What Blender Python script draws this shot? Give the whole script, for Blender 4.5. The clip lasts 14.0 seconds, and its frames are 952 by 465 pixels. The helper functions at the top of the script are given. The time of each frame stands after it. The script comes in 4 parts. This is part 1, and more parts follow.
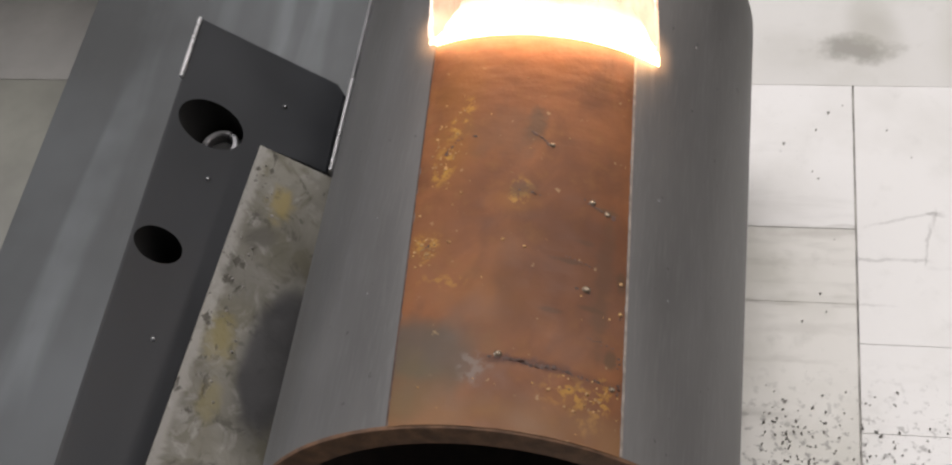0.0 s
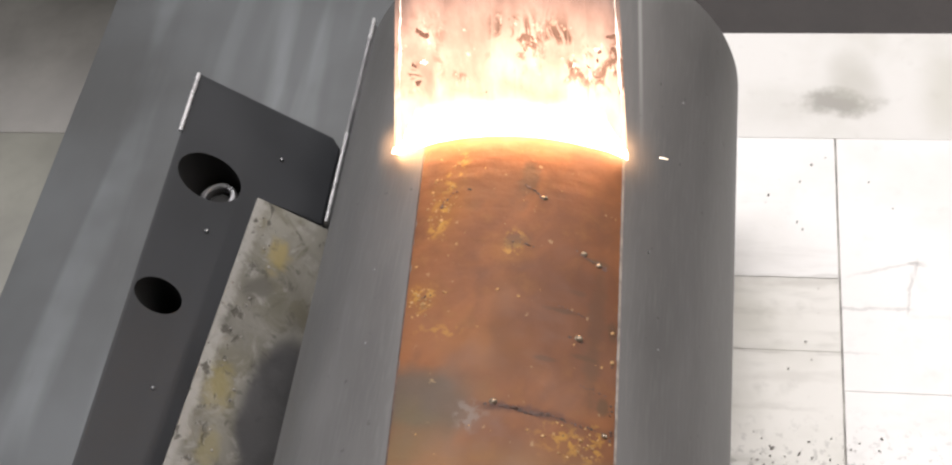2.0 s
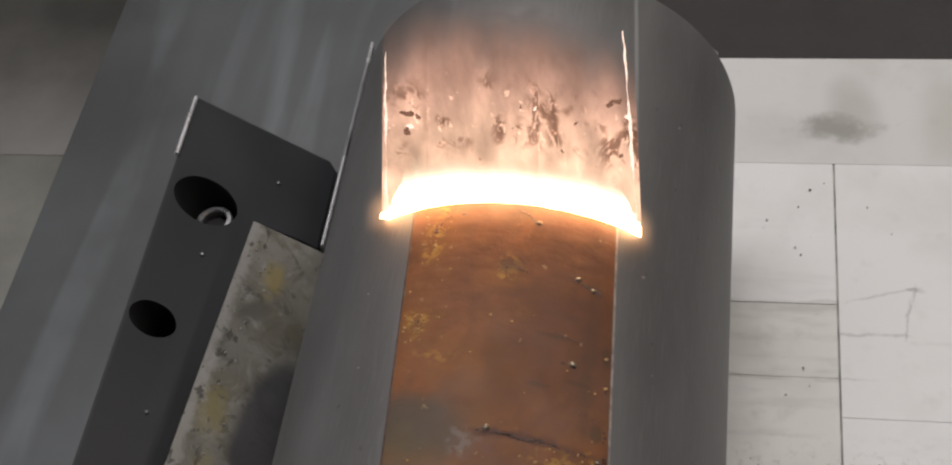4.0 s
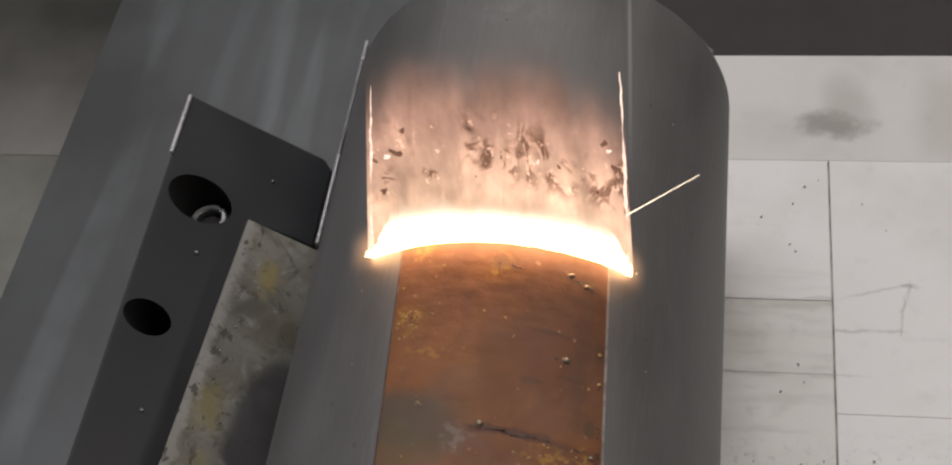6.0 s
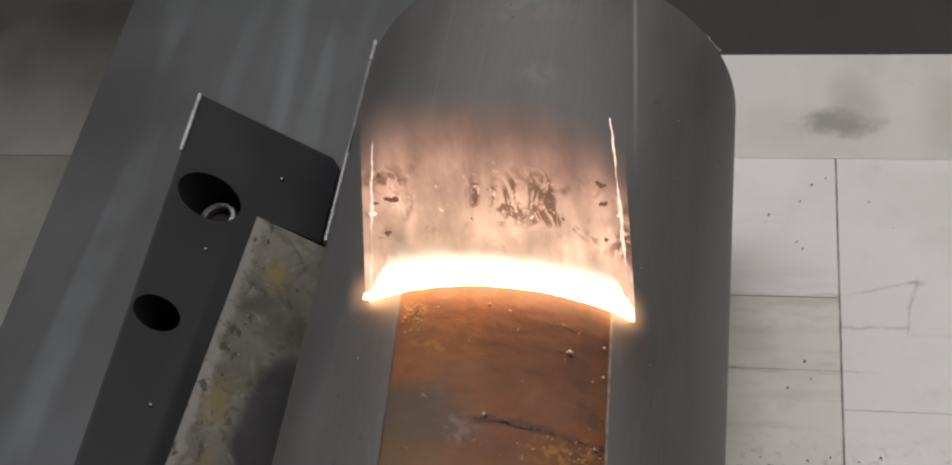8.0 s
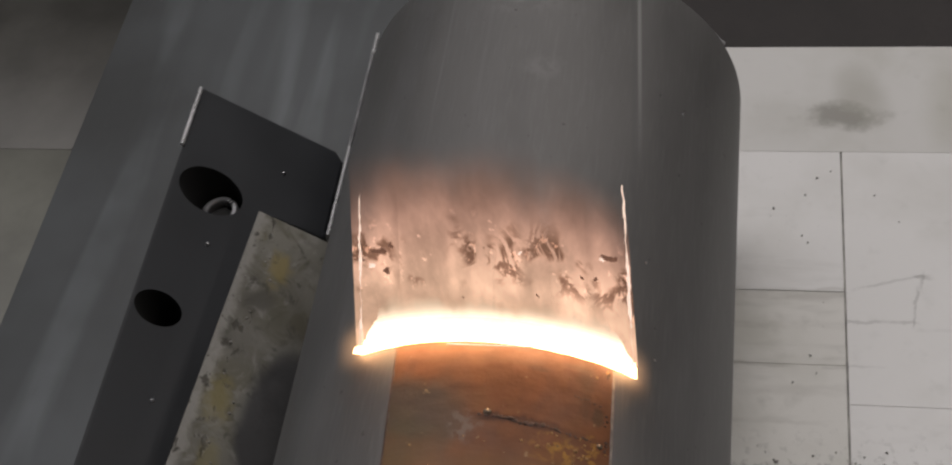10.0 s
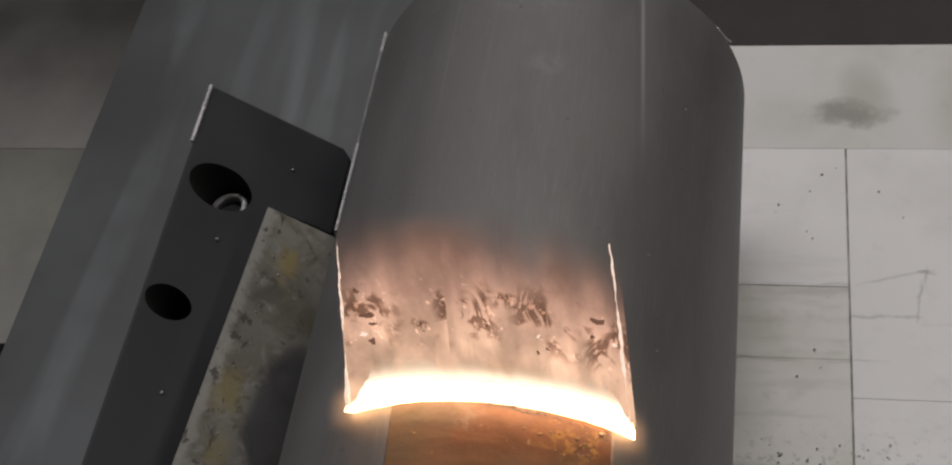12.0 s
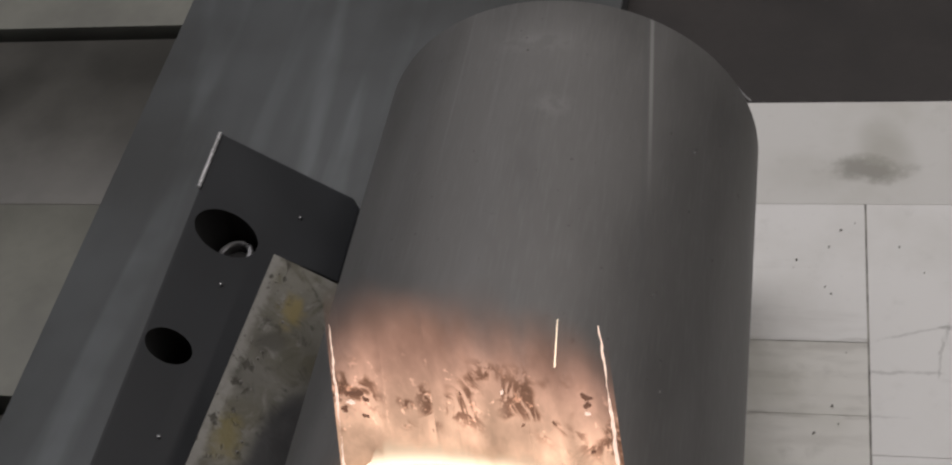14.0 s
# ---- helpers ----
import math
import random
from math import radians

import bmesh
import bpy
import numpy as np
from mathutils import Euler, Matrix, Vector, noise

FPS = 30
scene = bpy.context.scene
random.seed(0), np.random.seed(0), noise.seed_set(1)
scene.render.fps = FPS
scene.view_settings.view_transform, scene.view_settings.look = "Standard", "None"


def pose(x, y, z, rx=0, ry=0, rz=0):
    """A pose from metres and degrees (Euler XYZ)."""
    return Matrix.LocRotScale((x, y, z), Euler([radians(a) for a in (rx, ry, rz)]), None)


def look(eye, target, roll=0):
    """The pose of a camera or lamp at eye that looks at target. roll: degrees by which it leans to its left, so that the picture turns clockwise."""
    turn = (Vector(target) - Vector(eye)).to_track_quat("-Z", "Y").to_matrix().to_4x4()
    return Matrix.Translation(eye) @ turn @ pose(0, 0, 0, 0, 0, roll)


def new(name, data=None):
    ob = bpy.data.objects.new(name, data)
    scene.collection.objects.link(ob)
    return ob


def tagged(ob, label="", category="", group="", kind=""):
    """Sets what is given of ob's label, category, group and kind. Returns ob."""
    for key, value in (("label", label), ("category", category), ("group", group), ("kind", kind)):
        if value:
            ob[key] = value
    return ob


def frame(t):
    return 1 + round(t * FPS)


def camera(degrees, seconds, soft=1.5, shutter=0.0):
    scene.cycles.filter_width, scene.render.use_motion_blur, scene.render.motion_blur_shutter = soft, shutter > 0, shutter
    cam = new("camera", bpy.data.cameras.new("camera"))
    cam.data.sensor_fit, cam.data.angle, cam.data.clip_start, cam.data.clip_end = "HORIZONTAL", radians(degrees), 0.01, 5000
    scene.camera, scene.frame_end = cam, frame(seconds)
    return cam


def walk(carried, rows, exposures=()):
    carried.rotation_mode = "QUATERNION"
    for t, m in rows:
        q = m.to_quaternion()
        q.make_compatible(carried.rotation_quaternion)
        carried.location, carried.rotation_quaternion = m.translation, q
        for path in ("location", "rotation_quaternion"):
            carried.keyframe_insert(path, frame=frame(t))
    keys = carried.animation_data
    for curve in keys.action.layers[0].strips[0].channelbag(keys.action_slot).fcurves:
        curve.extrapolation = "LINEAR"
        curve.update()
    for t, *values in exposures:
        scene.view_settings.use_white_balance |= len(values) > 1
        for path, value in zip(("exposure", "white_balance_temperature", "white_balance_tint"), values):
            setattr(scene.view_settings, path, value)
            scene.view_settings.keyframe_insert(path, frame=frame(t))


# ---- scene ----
FOV = 36.0
cam = camera(FOV, 14.0, soft=2.2)


def aim(x, y, z, yaw, pitch, roll):
    """A camera pose: heading, tilt over the horizon, and roll about the line of sight."""
    return pose(x, y, z, 90 + pitch, 0, yaw) @ pose(0, 0, 0, 0, 0, roll)


walk(cam, [
    (0.0, aim(0.0783, -0.1981, 0.5305, 17.19, -52.74, -11.96)),
    (0.5, aim(0.0761, -0.1964, 0.5337, 16.75, -52.70, -11.66)),
    (1.0, aim(0.0759, -0.1971, 0.5362, 16.24, -52.37, -11.37)),
    (1.5, aim(0.0766, -0.2002, 0.5365, 16.02, -51.86, -11.10)),
    (2.0, aim(0.0770, -0.2057, 0.5417, 15.58, -50.99, -10.79)),
    (2.5, aim(0.0781, -0.2031, 0.5398, 15.60, -50.60, -10.65)),
    (3.0, aim(0.0800, -0.2029, 0.5407, 15.79, -50.30, -10.69)),
    (5.5, aim(0.0811, -0.2055, 0.5408, 15.50, -50.03, -10.66)),
    (6.0, aim(0.0825, -0.2050, 0.5399, 15.59, -50.05, -10.78)),
    (6.5, aim(0.0832, -0.2062, 0.5414, 15.69, -50.07, -10.88)),
    (7.0, aim(0.0838, -0.2084, 0.5414, 16.03, -49.90, -11.11)),
    (7.5, aim(0.0853, -0.2103, 0.5399, 16.13, -49.72, -11.28)),
    (8.0, aim(0.0865, -0.2100, 0.5396, 16.42, -49.67, -11.49)),
    (10.5, aim(0.0852, -0.2068, 0.5368, 16.73, -49.96, -11.81)),
    (11.0, aim(0.0866, -0.2082, 0.5373, 17.01, -49.86, -12.02)),
    (11.5, aim(0.0882, -0.2109, 0.5372, 17.21, -49.67, -12.28)),
    (12.0, aim(0.0902, -0.2144, 0.5387, 17.44, -49.56, -12.42)),
    (12.5, aim(0.0911, -0.2163, 0.5381, 18.02, -49.25, -12.80)),
    (13.0, aim(0.0930, -0.2183, 0.5383, 18.45, -49.05, -13.13)),
    (13.5, aim(0.0963, -0.2245, 0.5358, 18.60, -48.26, -13.18)),
    (14.0, aim(0.1024, -0.2202, 0.5178, 18.65, -45.68, -12.93)),
], exposures=[(0.0, 0.64), (1.0, 0.69), (1.5, 0.76), (2.0, 1.1), (2.5, 0.88), (3.0, 0.44), (5.5, 0.06), (8.0, -0.05), (11.0, -0.32), (13.0, -0.28), (14.0, -0.2)])

# ---- light: an indoor workshop, lit by unseen area lamps added overhead and on the left ----
world = bpy.data.worlds.new("workshop_sky")
scene.world = world
world.use_nodes = True
wn = world.node_tree
sky = wn.nodes.new("ShaderNodeTexSky")
sky.sky_type, sky.sun_disc, sky.sun_elevation, sky.sun_rotation = "NISHITA", False, radians(40), radians(270)
wn.links.new(sky.outputs[0], wn.nodes["Background"].inputs[0])
wn.nodes["Background"].inputs[1].default_value = 0.08


def area_lamp(name, m, sx, sy, watts, colour):
    data = bpy.data.lights.new(name, "AREA")
    data.shape, data.size, data.size_y, data.energy, data.color = "RECTANGLE", sx, sy, watts, colour
    ob = new(name, data)
    ob.matrix_world = m
    return ob


area_lamp("unseen_overhead_lamp", pose(-0.85, 0.92, 2.27), 1.7, 1.4, 15, (0.985, 0.95, 0.965))
area_lamp("unseen_overhead_lamp", pose(0.62, 0.8, 2.27), 2.0, 1.2, 29, (1.0, 0.943, 0.918))
# added fill that brightens the left flank; it hangs just inside the wall
area_lamp("unseen_left_fill", look((-2.9, -0.6, 1.2), (0.0, 0.1, 0.1)), 1.6, 1.2, 8.5, (0.92, 0.93, 0.975))

# ---- materials ----
PIPE_Z = 0.0812      # height of the pipe's axis
PIPE_R = 0.080


class Nodes:
    """A small wrapper to write a node material in a few lines."""

    def __init__(self, name):
        self.mat = bpy.data.materials.new(name)
        self.mat.use_nodes = True
        self.tree = self.mat.node_tree
        self.shader = self.tree.nodes["Principled BSDF"]
        self.out = self.tree.nodes["Material Output"]
        self.coord = self.tree.nodes.new("ShaderNodeTexCoord")

    def link(self, a, b):
        self.tree.links.new(a, b)

    def put(self, socket, value):
        if isinstance(value, bpy.types.NodeSocket):
            self.link(value, socket)
        elif isinstance(value, (tuple, list)) and len(value) == 3 and socket.type == "RGBA":
            socket.default_value = (*value, 1)
        else:
            socket.default_value = value

    def math(self, op, a, b=0.0, clamp=False):
        n = self.tree.nodes.new("ShaderNodeMath")
        n.operation, n.use_clamp = op, clamp
        self.put(n.inputs[0], a)
        self.put(n.inputs[1], b)
        return n.outputs[0]

    def noise(self, scale, detail=4.0, rough=0.55, stretch=(1, 1, 1), space="Object", distort=0.0):
        m = self.tree.nodes.new("ShaderNodeMapping")
        m.inputs["Scale"].default_value = stretch
        self.link(self.coord.outputs[space], m.inputs[0])
        n = self.tree.nodes.new("ShaderNodeTexNoise")
        n.inputs["Scale"].default_value, n.inputs["Detail"].default_value = scale, detail
        n.inputs["Roughness"].default_value, n.inputs["Distortion"].default_value = rough, distort
        self.link(m.outputs[0], n.inputs["Vector"])
        return n.outputs["Fac"]

    def ramp(self, fac, low, high, a=0.0, b=1.0):
        n = self.tree.nodes.new("ShaderNodeMapRange")
        n.interpolation_type = "SMOOTHSTEP"
        self.put(n.inputs[0], fac)
        for i, v in enumerate((low, high, a, b)):
            n.inputs[i + 1].default_value = v
        return n.outputs[0]

    def mix(self, fac, a, b):
        n = self.tree.nodes.new("ShaderNodeMix")
        n.data_type = "RGBA"
        self.put(n.inputs[0], fac)
        self.put(n.inputs[6], a)
        self.put(n.inputs[7], b)
        return n.outputs[2]

    def xyz(self, space="Object"):
        n = self.tree.nodes.new("ShaderNodeSeparateXYZ")
        self.link(self.coord.outputs[space], n.inputs[0])
        return n.outputs

    def spot(self, cx, cy, rx, ry, wobble=None):
        """1 inside an ellipse of the x-y plane, soft to 0 outside it."""
        p = self.xyz()
        dx = self.math("DIVIDE", self.math("SUBTRACT", p[0], cx), rx)
        dy = self.math("DIVIDE", self.math("SUBTRACT", p[1], cy), ry)
        d = self.math("SQRT", self.math("ADD", self.math("MULTIPLY", dx, dx), self.math("MULTIPLY", dy, dy)))
        if wobble is not None:
            d = self.math("ADD", d, self.math("MULTIPLY", self.math("SUBTRACT", wobble, 0.5), 2.2))
        return self.ramp(d, 1.25, 0.35)

    def bump(self, height, strength, distance=0.001):
        n = self.tree.nodes.new("ShaderNodeBump")
        n.inputs["Strength"].default_value, n.inputs["Distance"].default_value = strength, distance
        self.link(height, n.inputs["Height"])
        self.link(n.outputs[0], self.shader.inputs["Normal"])

    def finish(self, colour, rough=0.5, metal=0.0, spec=0.5):
        self.put(self.shader.inputs["Base Color"], colour)
        self.put(self.shader.inputs["Roughness"], rough)
        self.put(self.shader.inputs["Metallic"], metal)
        self.put(self.shader.inputs["Specular IOR Level"], spec)
        return self.mat


def angle_of(n):
    """Degrees round the pipe's axis from its top, and the place along it."""
    p = n.xyz()
    a = n.math("MULTIPLY", n.math("ARCTAN2", p[0], n.math("SUBTRACT", p[2], PIPE_Z)), 57.2958)
    return a, p[1]


def pipe_steel():
    n = Nodes("cleaned_pipe_steel")
    a, y = angle_of(n)
    grain = n.noise(900, 3, 0.6, (1, 0.08, 1))
    cloud = n.noise(26, 4, 0.55, (1, 0.35, 1))
    fine = n.noise(160, 3)
    base = n.mix(n.ramp(cloud, 0.3, 0.7), (0.134, 0.131, 0.128), (0.176, 0.172, 0.168))
    brushed = n.noise(45, 2, 0.5, (1, 0.03, 1))
    base = n.mix(n.ramp(brushed, 0.48, 0.76, 0.0, 0.22), base, (0.225, 0.226, 0.232))
    base = n.mix(n.ramp(brushed, 0.50, 0.26, 0.0, 0.22), base, (0.105, 0.106, 0.110))
    base = n.mix(n.math("MULTIPLY", n.ramp(grain, 0.45, 0.75), 0.18), base, (0.26, 0.26, 0.26))
    # the border of the freshly cleaned pass: a thin pale ridge with a dull line beside it
    ridge = n.math("ADD", a, n.math("MULTIPLY", y, 54.0))
    line = n.math("MULTIPLY", n.ramp(n.math("ABSOLUTE", n.math("SUBTRACT", ridge, 42.9)), 0.9, 0.2), n.ramp(y, 0.13, 0.20, 0.0, 0.8))
    dull = n.math("MULTIPLY", n.ramp(n.math("ABSOLUTE", n.math("SUBTRACT", ridge, 41.2)), 1.3, 0.2), n.ramp(y, 0.06, 0.13, 0.0, 0.25))
    base = n.mix(dull, base, (0.13, 0.13, 0.13))
    base = n.mix(line, base, (0.34, 0.34, 0.33))
    for at, w, k in ((-22.3, 0.6, 0.18), (-9.8, 0.9, 0.10)):
        seam = n.math("MULTIPLY", n.ramp(n.math("ABSOLUTE", n.math("SUBTRACT", a, at)), w, w * 0.3), n.ramp(y, 0.13, 0.17, 0.0, k))
        base = n.mix(seam, base, (0.30, 0.30, 0.30))
    # faint pale rub mark, painted reflection towards the far end, a few dark pits
    for cx, cy, rx, ry, k in ((0.0090, 0.175, 0.010, 0.008, 0.28), (-0.002, 0.210, 0.022, 0.008, 0.2)):
        rub_and_sheen = n.math("MULTIPLY", n.math("MULTIPLY", n.spot(cx, cy, rx, ry, fine), k), n.ramp(fine, 0.40, 0.62))
        base = n.mix(rub_and_sheen, base, (0.33, 0.325, 0.32))
    pits = n.ramp(n.noise(300, 2, 0.5), 0.72, 0.76)
    base = n.mix(n.math("MULTIPLY", pits, 0.6), base, (0.07, 0.065, 0.06))
    n.bump(n.math("ADD", n.math("MULTIPLY", grain, 0.6), fine), 0.12, 0.0006)
    return n.finish(base, n.ramp(cloud, 0.3, 0.7, 0.50, 0.62), 0.45)


def rust():
    n = Nodes("brown_rust")
    big = n.noise(34, 4, 0.55, (1, 0.8, 1), distort=0.6)
    mid = n.noise(120, 4, 0.6)
    soft = n.noise(45, 2, 0.4)
    fine = n.noise(700, 3, 0.6)
    speckle = n.ramp(n.noise(330, 3, 0.6), 0.47, 0.60)
    base = n.mix(n.ramp(big, 0.32, 0.68), (0.142, 0.057, 0.026), (0.240, 0.096, 0.038))
    base = n.mix(n.math("MULTIPLY", n.ramp(mid, 0.5, 0.75), 0.5), base, (0.235, 0.115, 0.044))
    base = n.mix(n.math("MULTIPLY", n.ramp(n.noise(60, 4, 0.6, (1, 0.5, 1)), 0.52, 0.70), 0.35), base, (0.125, 0.056, 0.030))
    # broad ochre stains, and grainy ochre crust inside them
    for cx, cy, rx, ry, k in ((-0.017, 0.106, 0.008, 0.017, 0.5), (-0.021, 0.066, 0.008, 0.007, 0.5), (0.007, 0.084, 0.009, 0.006, 0.4),
                              (0.004, 0.045, 0.016, 0.012, 0.3), (-0.018, 0.132, 0.010, 0.02, 0.4), (0.006, 0.060, 0.006, 0.02, 0.15)):
        base = n.mix(n.math("MULTIPLY", n.spot(cx, cy, rx, ry, mid), k), base, (0.25, 0.105, 0.022))
    for cx, cy, rx, ry, k in ((-0.0165, 0.1155, 0.004, 0.007, 0.9), (-0.0192, 0.0985, 0.004, 0.010, 0.9), (-0.0205, 0.0665, 0.005, 0.006, 0.95), (-0.014, 0.123, 0.003, 0.005, 0.7),
                              (0.0075, 0.0875, 0.004, 0.006, 0.7), (0.031, 0.0165, 0.009, 0.006, 0.95), (0.0385, 0.019, 0.003, 0.008, 0.8), (0.036, 0.0095, 0.004, 0.006, 0.8), (-0.012, 0.052, 0.010, 0.003, 0.5)):
        base = n.mix(n.math("MULTIPLY", n.math("MULTIPLY", n.spot(cx, cy, rx, ry, mid), k), speckle), base, (0.42, 0.225, 0.045))
    # greyer, mauve-brown rust towards the end
    base = n.mix(n.math("MULTIPLY", n.ramp(n.xyz()[1], 0.085, 0.035), n.ramp(n.noise(40, 3, 0.55, (1, 0.7, 1)), 0.38, 0.62, 0.1, 0.6)), base, (0.165, 0.088, 0.060))
    # the tan rubbed border at the cut end
    base = n.mix(n.math("MULTIPLY", n.ramp(n.xyz()[1], 0.017, 0.006), n.ramp(soft, 0.3, 0.6, 0.25, 0.6)), base, (0.23, 0.125, 0.055))
    # bluish grey mill scale left near the end
    base = n.mix(n.math("MULTIPLY", n.spot(-0.014, 0.0265, 0.020, 0.012, soft), 0.8), base, (0.092, 0.080, 0.064))
    base = n.mix(n.math("MULTIPLY", n.math("MULTIPLY", n.spot(0.001, 0.0215, 0.006, 0.006, mid), 0.4), speckle), base, (0.24, 0.21, 0.19))
    base = n.mix(n.math("MULTIPLY", n.spot(-0.02, 0.012, 0.014, 0.012, soft), 0.6), base, (0.13, 0.10, 0.055))
    for cx, cy, rx, ry, k in ((0.010, 0.1145, 0.004, 0.008, 0.7), (0.008, 0.088, 0.005, 0.003, 0.6), (0.0, 0.112, 0.02, 0.012, 0.3),
                              (0.036, 0.055, 0.003, 0.03, 0.5), (0.026, 0.0632, 0.006, 0.0011, 0.8), (0.034, 0.0475, 0.005, 0.0011, 0.7),
                              (0.0345, 0.0858, 0.004, 0.0012, 0.8), (0.0405, 0.032, 0.002, 0.004, 0.8), (0.0415, 0.060, 0.0015, 0.004, 0.8), (0.022, 0.044, 0.004, 0.0009, 0.6), (0.030, 0.0715, 0.003, 0.0012, 0.6)):
        base = n.mix(n.math("MULTIPLY", n.spot(cx, cy, rx, ry, mid), k), base, (0.10, 0.06, 0.035))
    base = n.mix(n.math("MULTIPLY", n.spot(0.024, 0.056, 0.024, 0.030, soft), 0.45), base, (0.082, 0.036, 0.022))
    # a ragged dark crack across the strip
    p = n.xyz()
    bend = n.math("ADD", p[1], n.math("MULTIPLY", n.math("SUBTRACT", mid, 0.5), 0.009))
    bend = n.math("ADD", bend, n.math("MULTIPLY", p[0], 0.06))
    crack = n.math("MULTIPLY", n.ramp(n.math("ABSOLUTE", n.math("SUBTRACT", bend, 0.0252)), 0.0027, 0.0006), n.math("MULTIPLY", n.math("MULTIPLY", n.ramp(p[0], 0.0, 0.009), n.ramp(p[0], 0.034, 0.022, 0.35, 1.0)), n.ramp(big, 0.36, 0.56, 0.35, 1.0)))
    base = n.mix(n.math("MULTIPLY", crack, 0.75), base, (0.068, 0.033, 0.027))
    pale = n.ramp(n.noise(260, 2, 0.5), 0.70, 0.76)
    base = n.mix(n.math("MULTIPLY", pale, 0.45), base, (0.42, 0.30, 0.16))
    height = n.math("SUBTRACT", n.math("ADD", n.math("MULTIPLY", mid, 1.2), n.math("MULTIPLY", fine, 0.35)), n.math("MULTIPLY", crack, 0.35))
    n.bump(height, 0.20, 0.0012)
    return n.finish(base, n.ramp(mid, 0.3, 0.7, 0.48, 0.66), 0.0, 0.25)


def plain(name, colour, rough, metal=0.0, vary=0.12, scale=40, bump=0.15, stretch=(1, 1, 1), spec=0.5):
    n = Nodes(name)
    cloud, fine = n.noise(scale, 4, 0.55, stretch), n.noise(scale * 9, 3, 0.6, stretch)
    dark = tuple(c * (1 - 2.2 * vary) for c in colour)
    light = tuple(min(1, c * (1 + 1.6 * vary)) for c in colour)
    base = n.mix(n.ramp(cloud, 0.3, 0.7), dark, light)
    base = n.mix(n.math("MULTIPLY", n.ramp(fine, 0.4, 0.75), vary * 2), base, dark)
    n.bump(n.math("ADD", fine, n.math("MULTIPLY", cloud, 0.4)), bump, 0.0006)
    return n.finish(base, n.ramp(cloud, 0.3, 0.7, max(0.05, rough - 0.06), min(1, rough + 0.06)), metal, spec)


def tile_paint(name, colour, dirt, grime):
    """Worn white laminate: greyish wipes, pencil-thin scratches and scattered grit stains."""
    n = Nodes(name)
    big, mid, fine = n.noise(18, 4, 0.5), n.noise(70, 4, 0.6), n.noise(420, 3, 0.6)
    base = n.mix(n.math("MULTIPLY", n.ramp(big, 0.42, 0.72), dirt), colour, (0.44, 0.43, 0.37))
    base = n.mix(n.math("MULTIPLY", n.ramp(mid, 0.55, 0.8), dirt * 0.7), base, (0.36, 0.35, 0.32))
    specks = n.math("MULTIPLY", n.ramp(fine, 0.70, 0.76), grime * 0.6)
    base = n.mix(specks, base, (0.12, 0.11, 0.10))
    n.bump(n.math("ADD", mid, fine), 0.06, 0.0005)
    return n, base


def soot_tile():
    n, base = tile_paint("white_laminate_sooty", (0.66, 0.65, 0.63), 0.35, 0.1)
    wob = n.noise(60, 4, 0.6)
    soft = n.noise(14, 2, 0.5)
    base = n.mix(n.math("MULTIPLY", n.spot(0.1300, 0.3030, 0.019, 0.0092, wob), 0.7), base, (0.20, 0.19, 0.165))
    base = n.mix(n.math("MULTIPLY", n.spot(0.137, 0.318, 0.016, 0.022, soft), 0.5), base, (0.36, 0.35, 0.30))
    base = n.mix(n.math("MULTIPLY", n.spot(0.187, 0.316, 0.022, 0.030, soft), 0.5), base, (0.44, 0.43, 0.36))
    base = n.mix(n.math("MULTIPLY", n.spot(0.10, 0.30, 0.03, 0.018, soft), 0.25), base, (0.50, 0.49, 0.46))
    return n.finish(base, 0.42)


def marked_tile():
    """White laminate with a few smeared scratch lines."""
    n, base = tile_paint("white_laminate_scratched", (0.79, 0.78, 0.77), 0.22, 0.2)
    p = n.xyz()
    wob = n.math("MULTIPLY", n.math("SUBTRACT", n.noise(160, 3, 0.6), 0.5), 0.004)
    broken = n.ramp(n.noise(110, 3, 0.6), 0.30, 0.52, 0.12, 1.0)
    # axis across the stroke, its place, its span along, width, strength, lean
    for axis, at, lo, hi, w, k, lean in ((1, 0.1755, 0.126, 0.157, 0.0013, 0.45, 0.03), (0, 0.1305, 0.178, 0.200, 0.0010, 0.5, 0.14), (1, 0.1615, 0.131, 0.163, 0.0010, 0.4, 0.275), (0, 0.1260, 0.198, 0.207, 0.0012, 0.5, 0.17),
                                         (1, 0.2050, 0.157, 0.164, 0.0014, 0.5, 0.0), (1, 0.1563, 0.126, 0.142, 0.0009, 0.3, 0.0), (1, 0.1765, 0.157, 0.175, 0.0016, 0.12, 0.0)):
        d = n.math("ABSOLUTE", n.math("SUBTRACT", n.math("ADD", n.math("SUBTRACT", p[axis], n.math("MULTIPLY", p[1 - axis], lean)), wob), at))
        span = n.math("MULTIPLY", n.ramp(p[1 - axis], lo - 0.002, lo + 0.002), n.ramp(p[1 - axis], hi + 0.003, hi - 0.003))
        base = n.mix(n.math("MULTIPLY", n.math("MULTIPLY", n.math("MULTIPLY", n.ramp(d, w, w * 0.3), span), broken), k * 0.62), base, (0.16, 0.15, 0.14))
    return n.finish(base, 0.43)


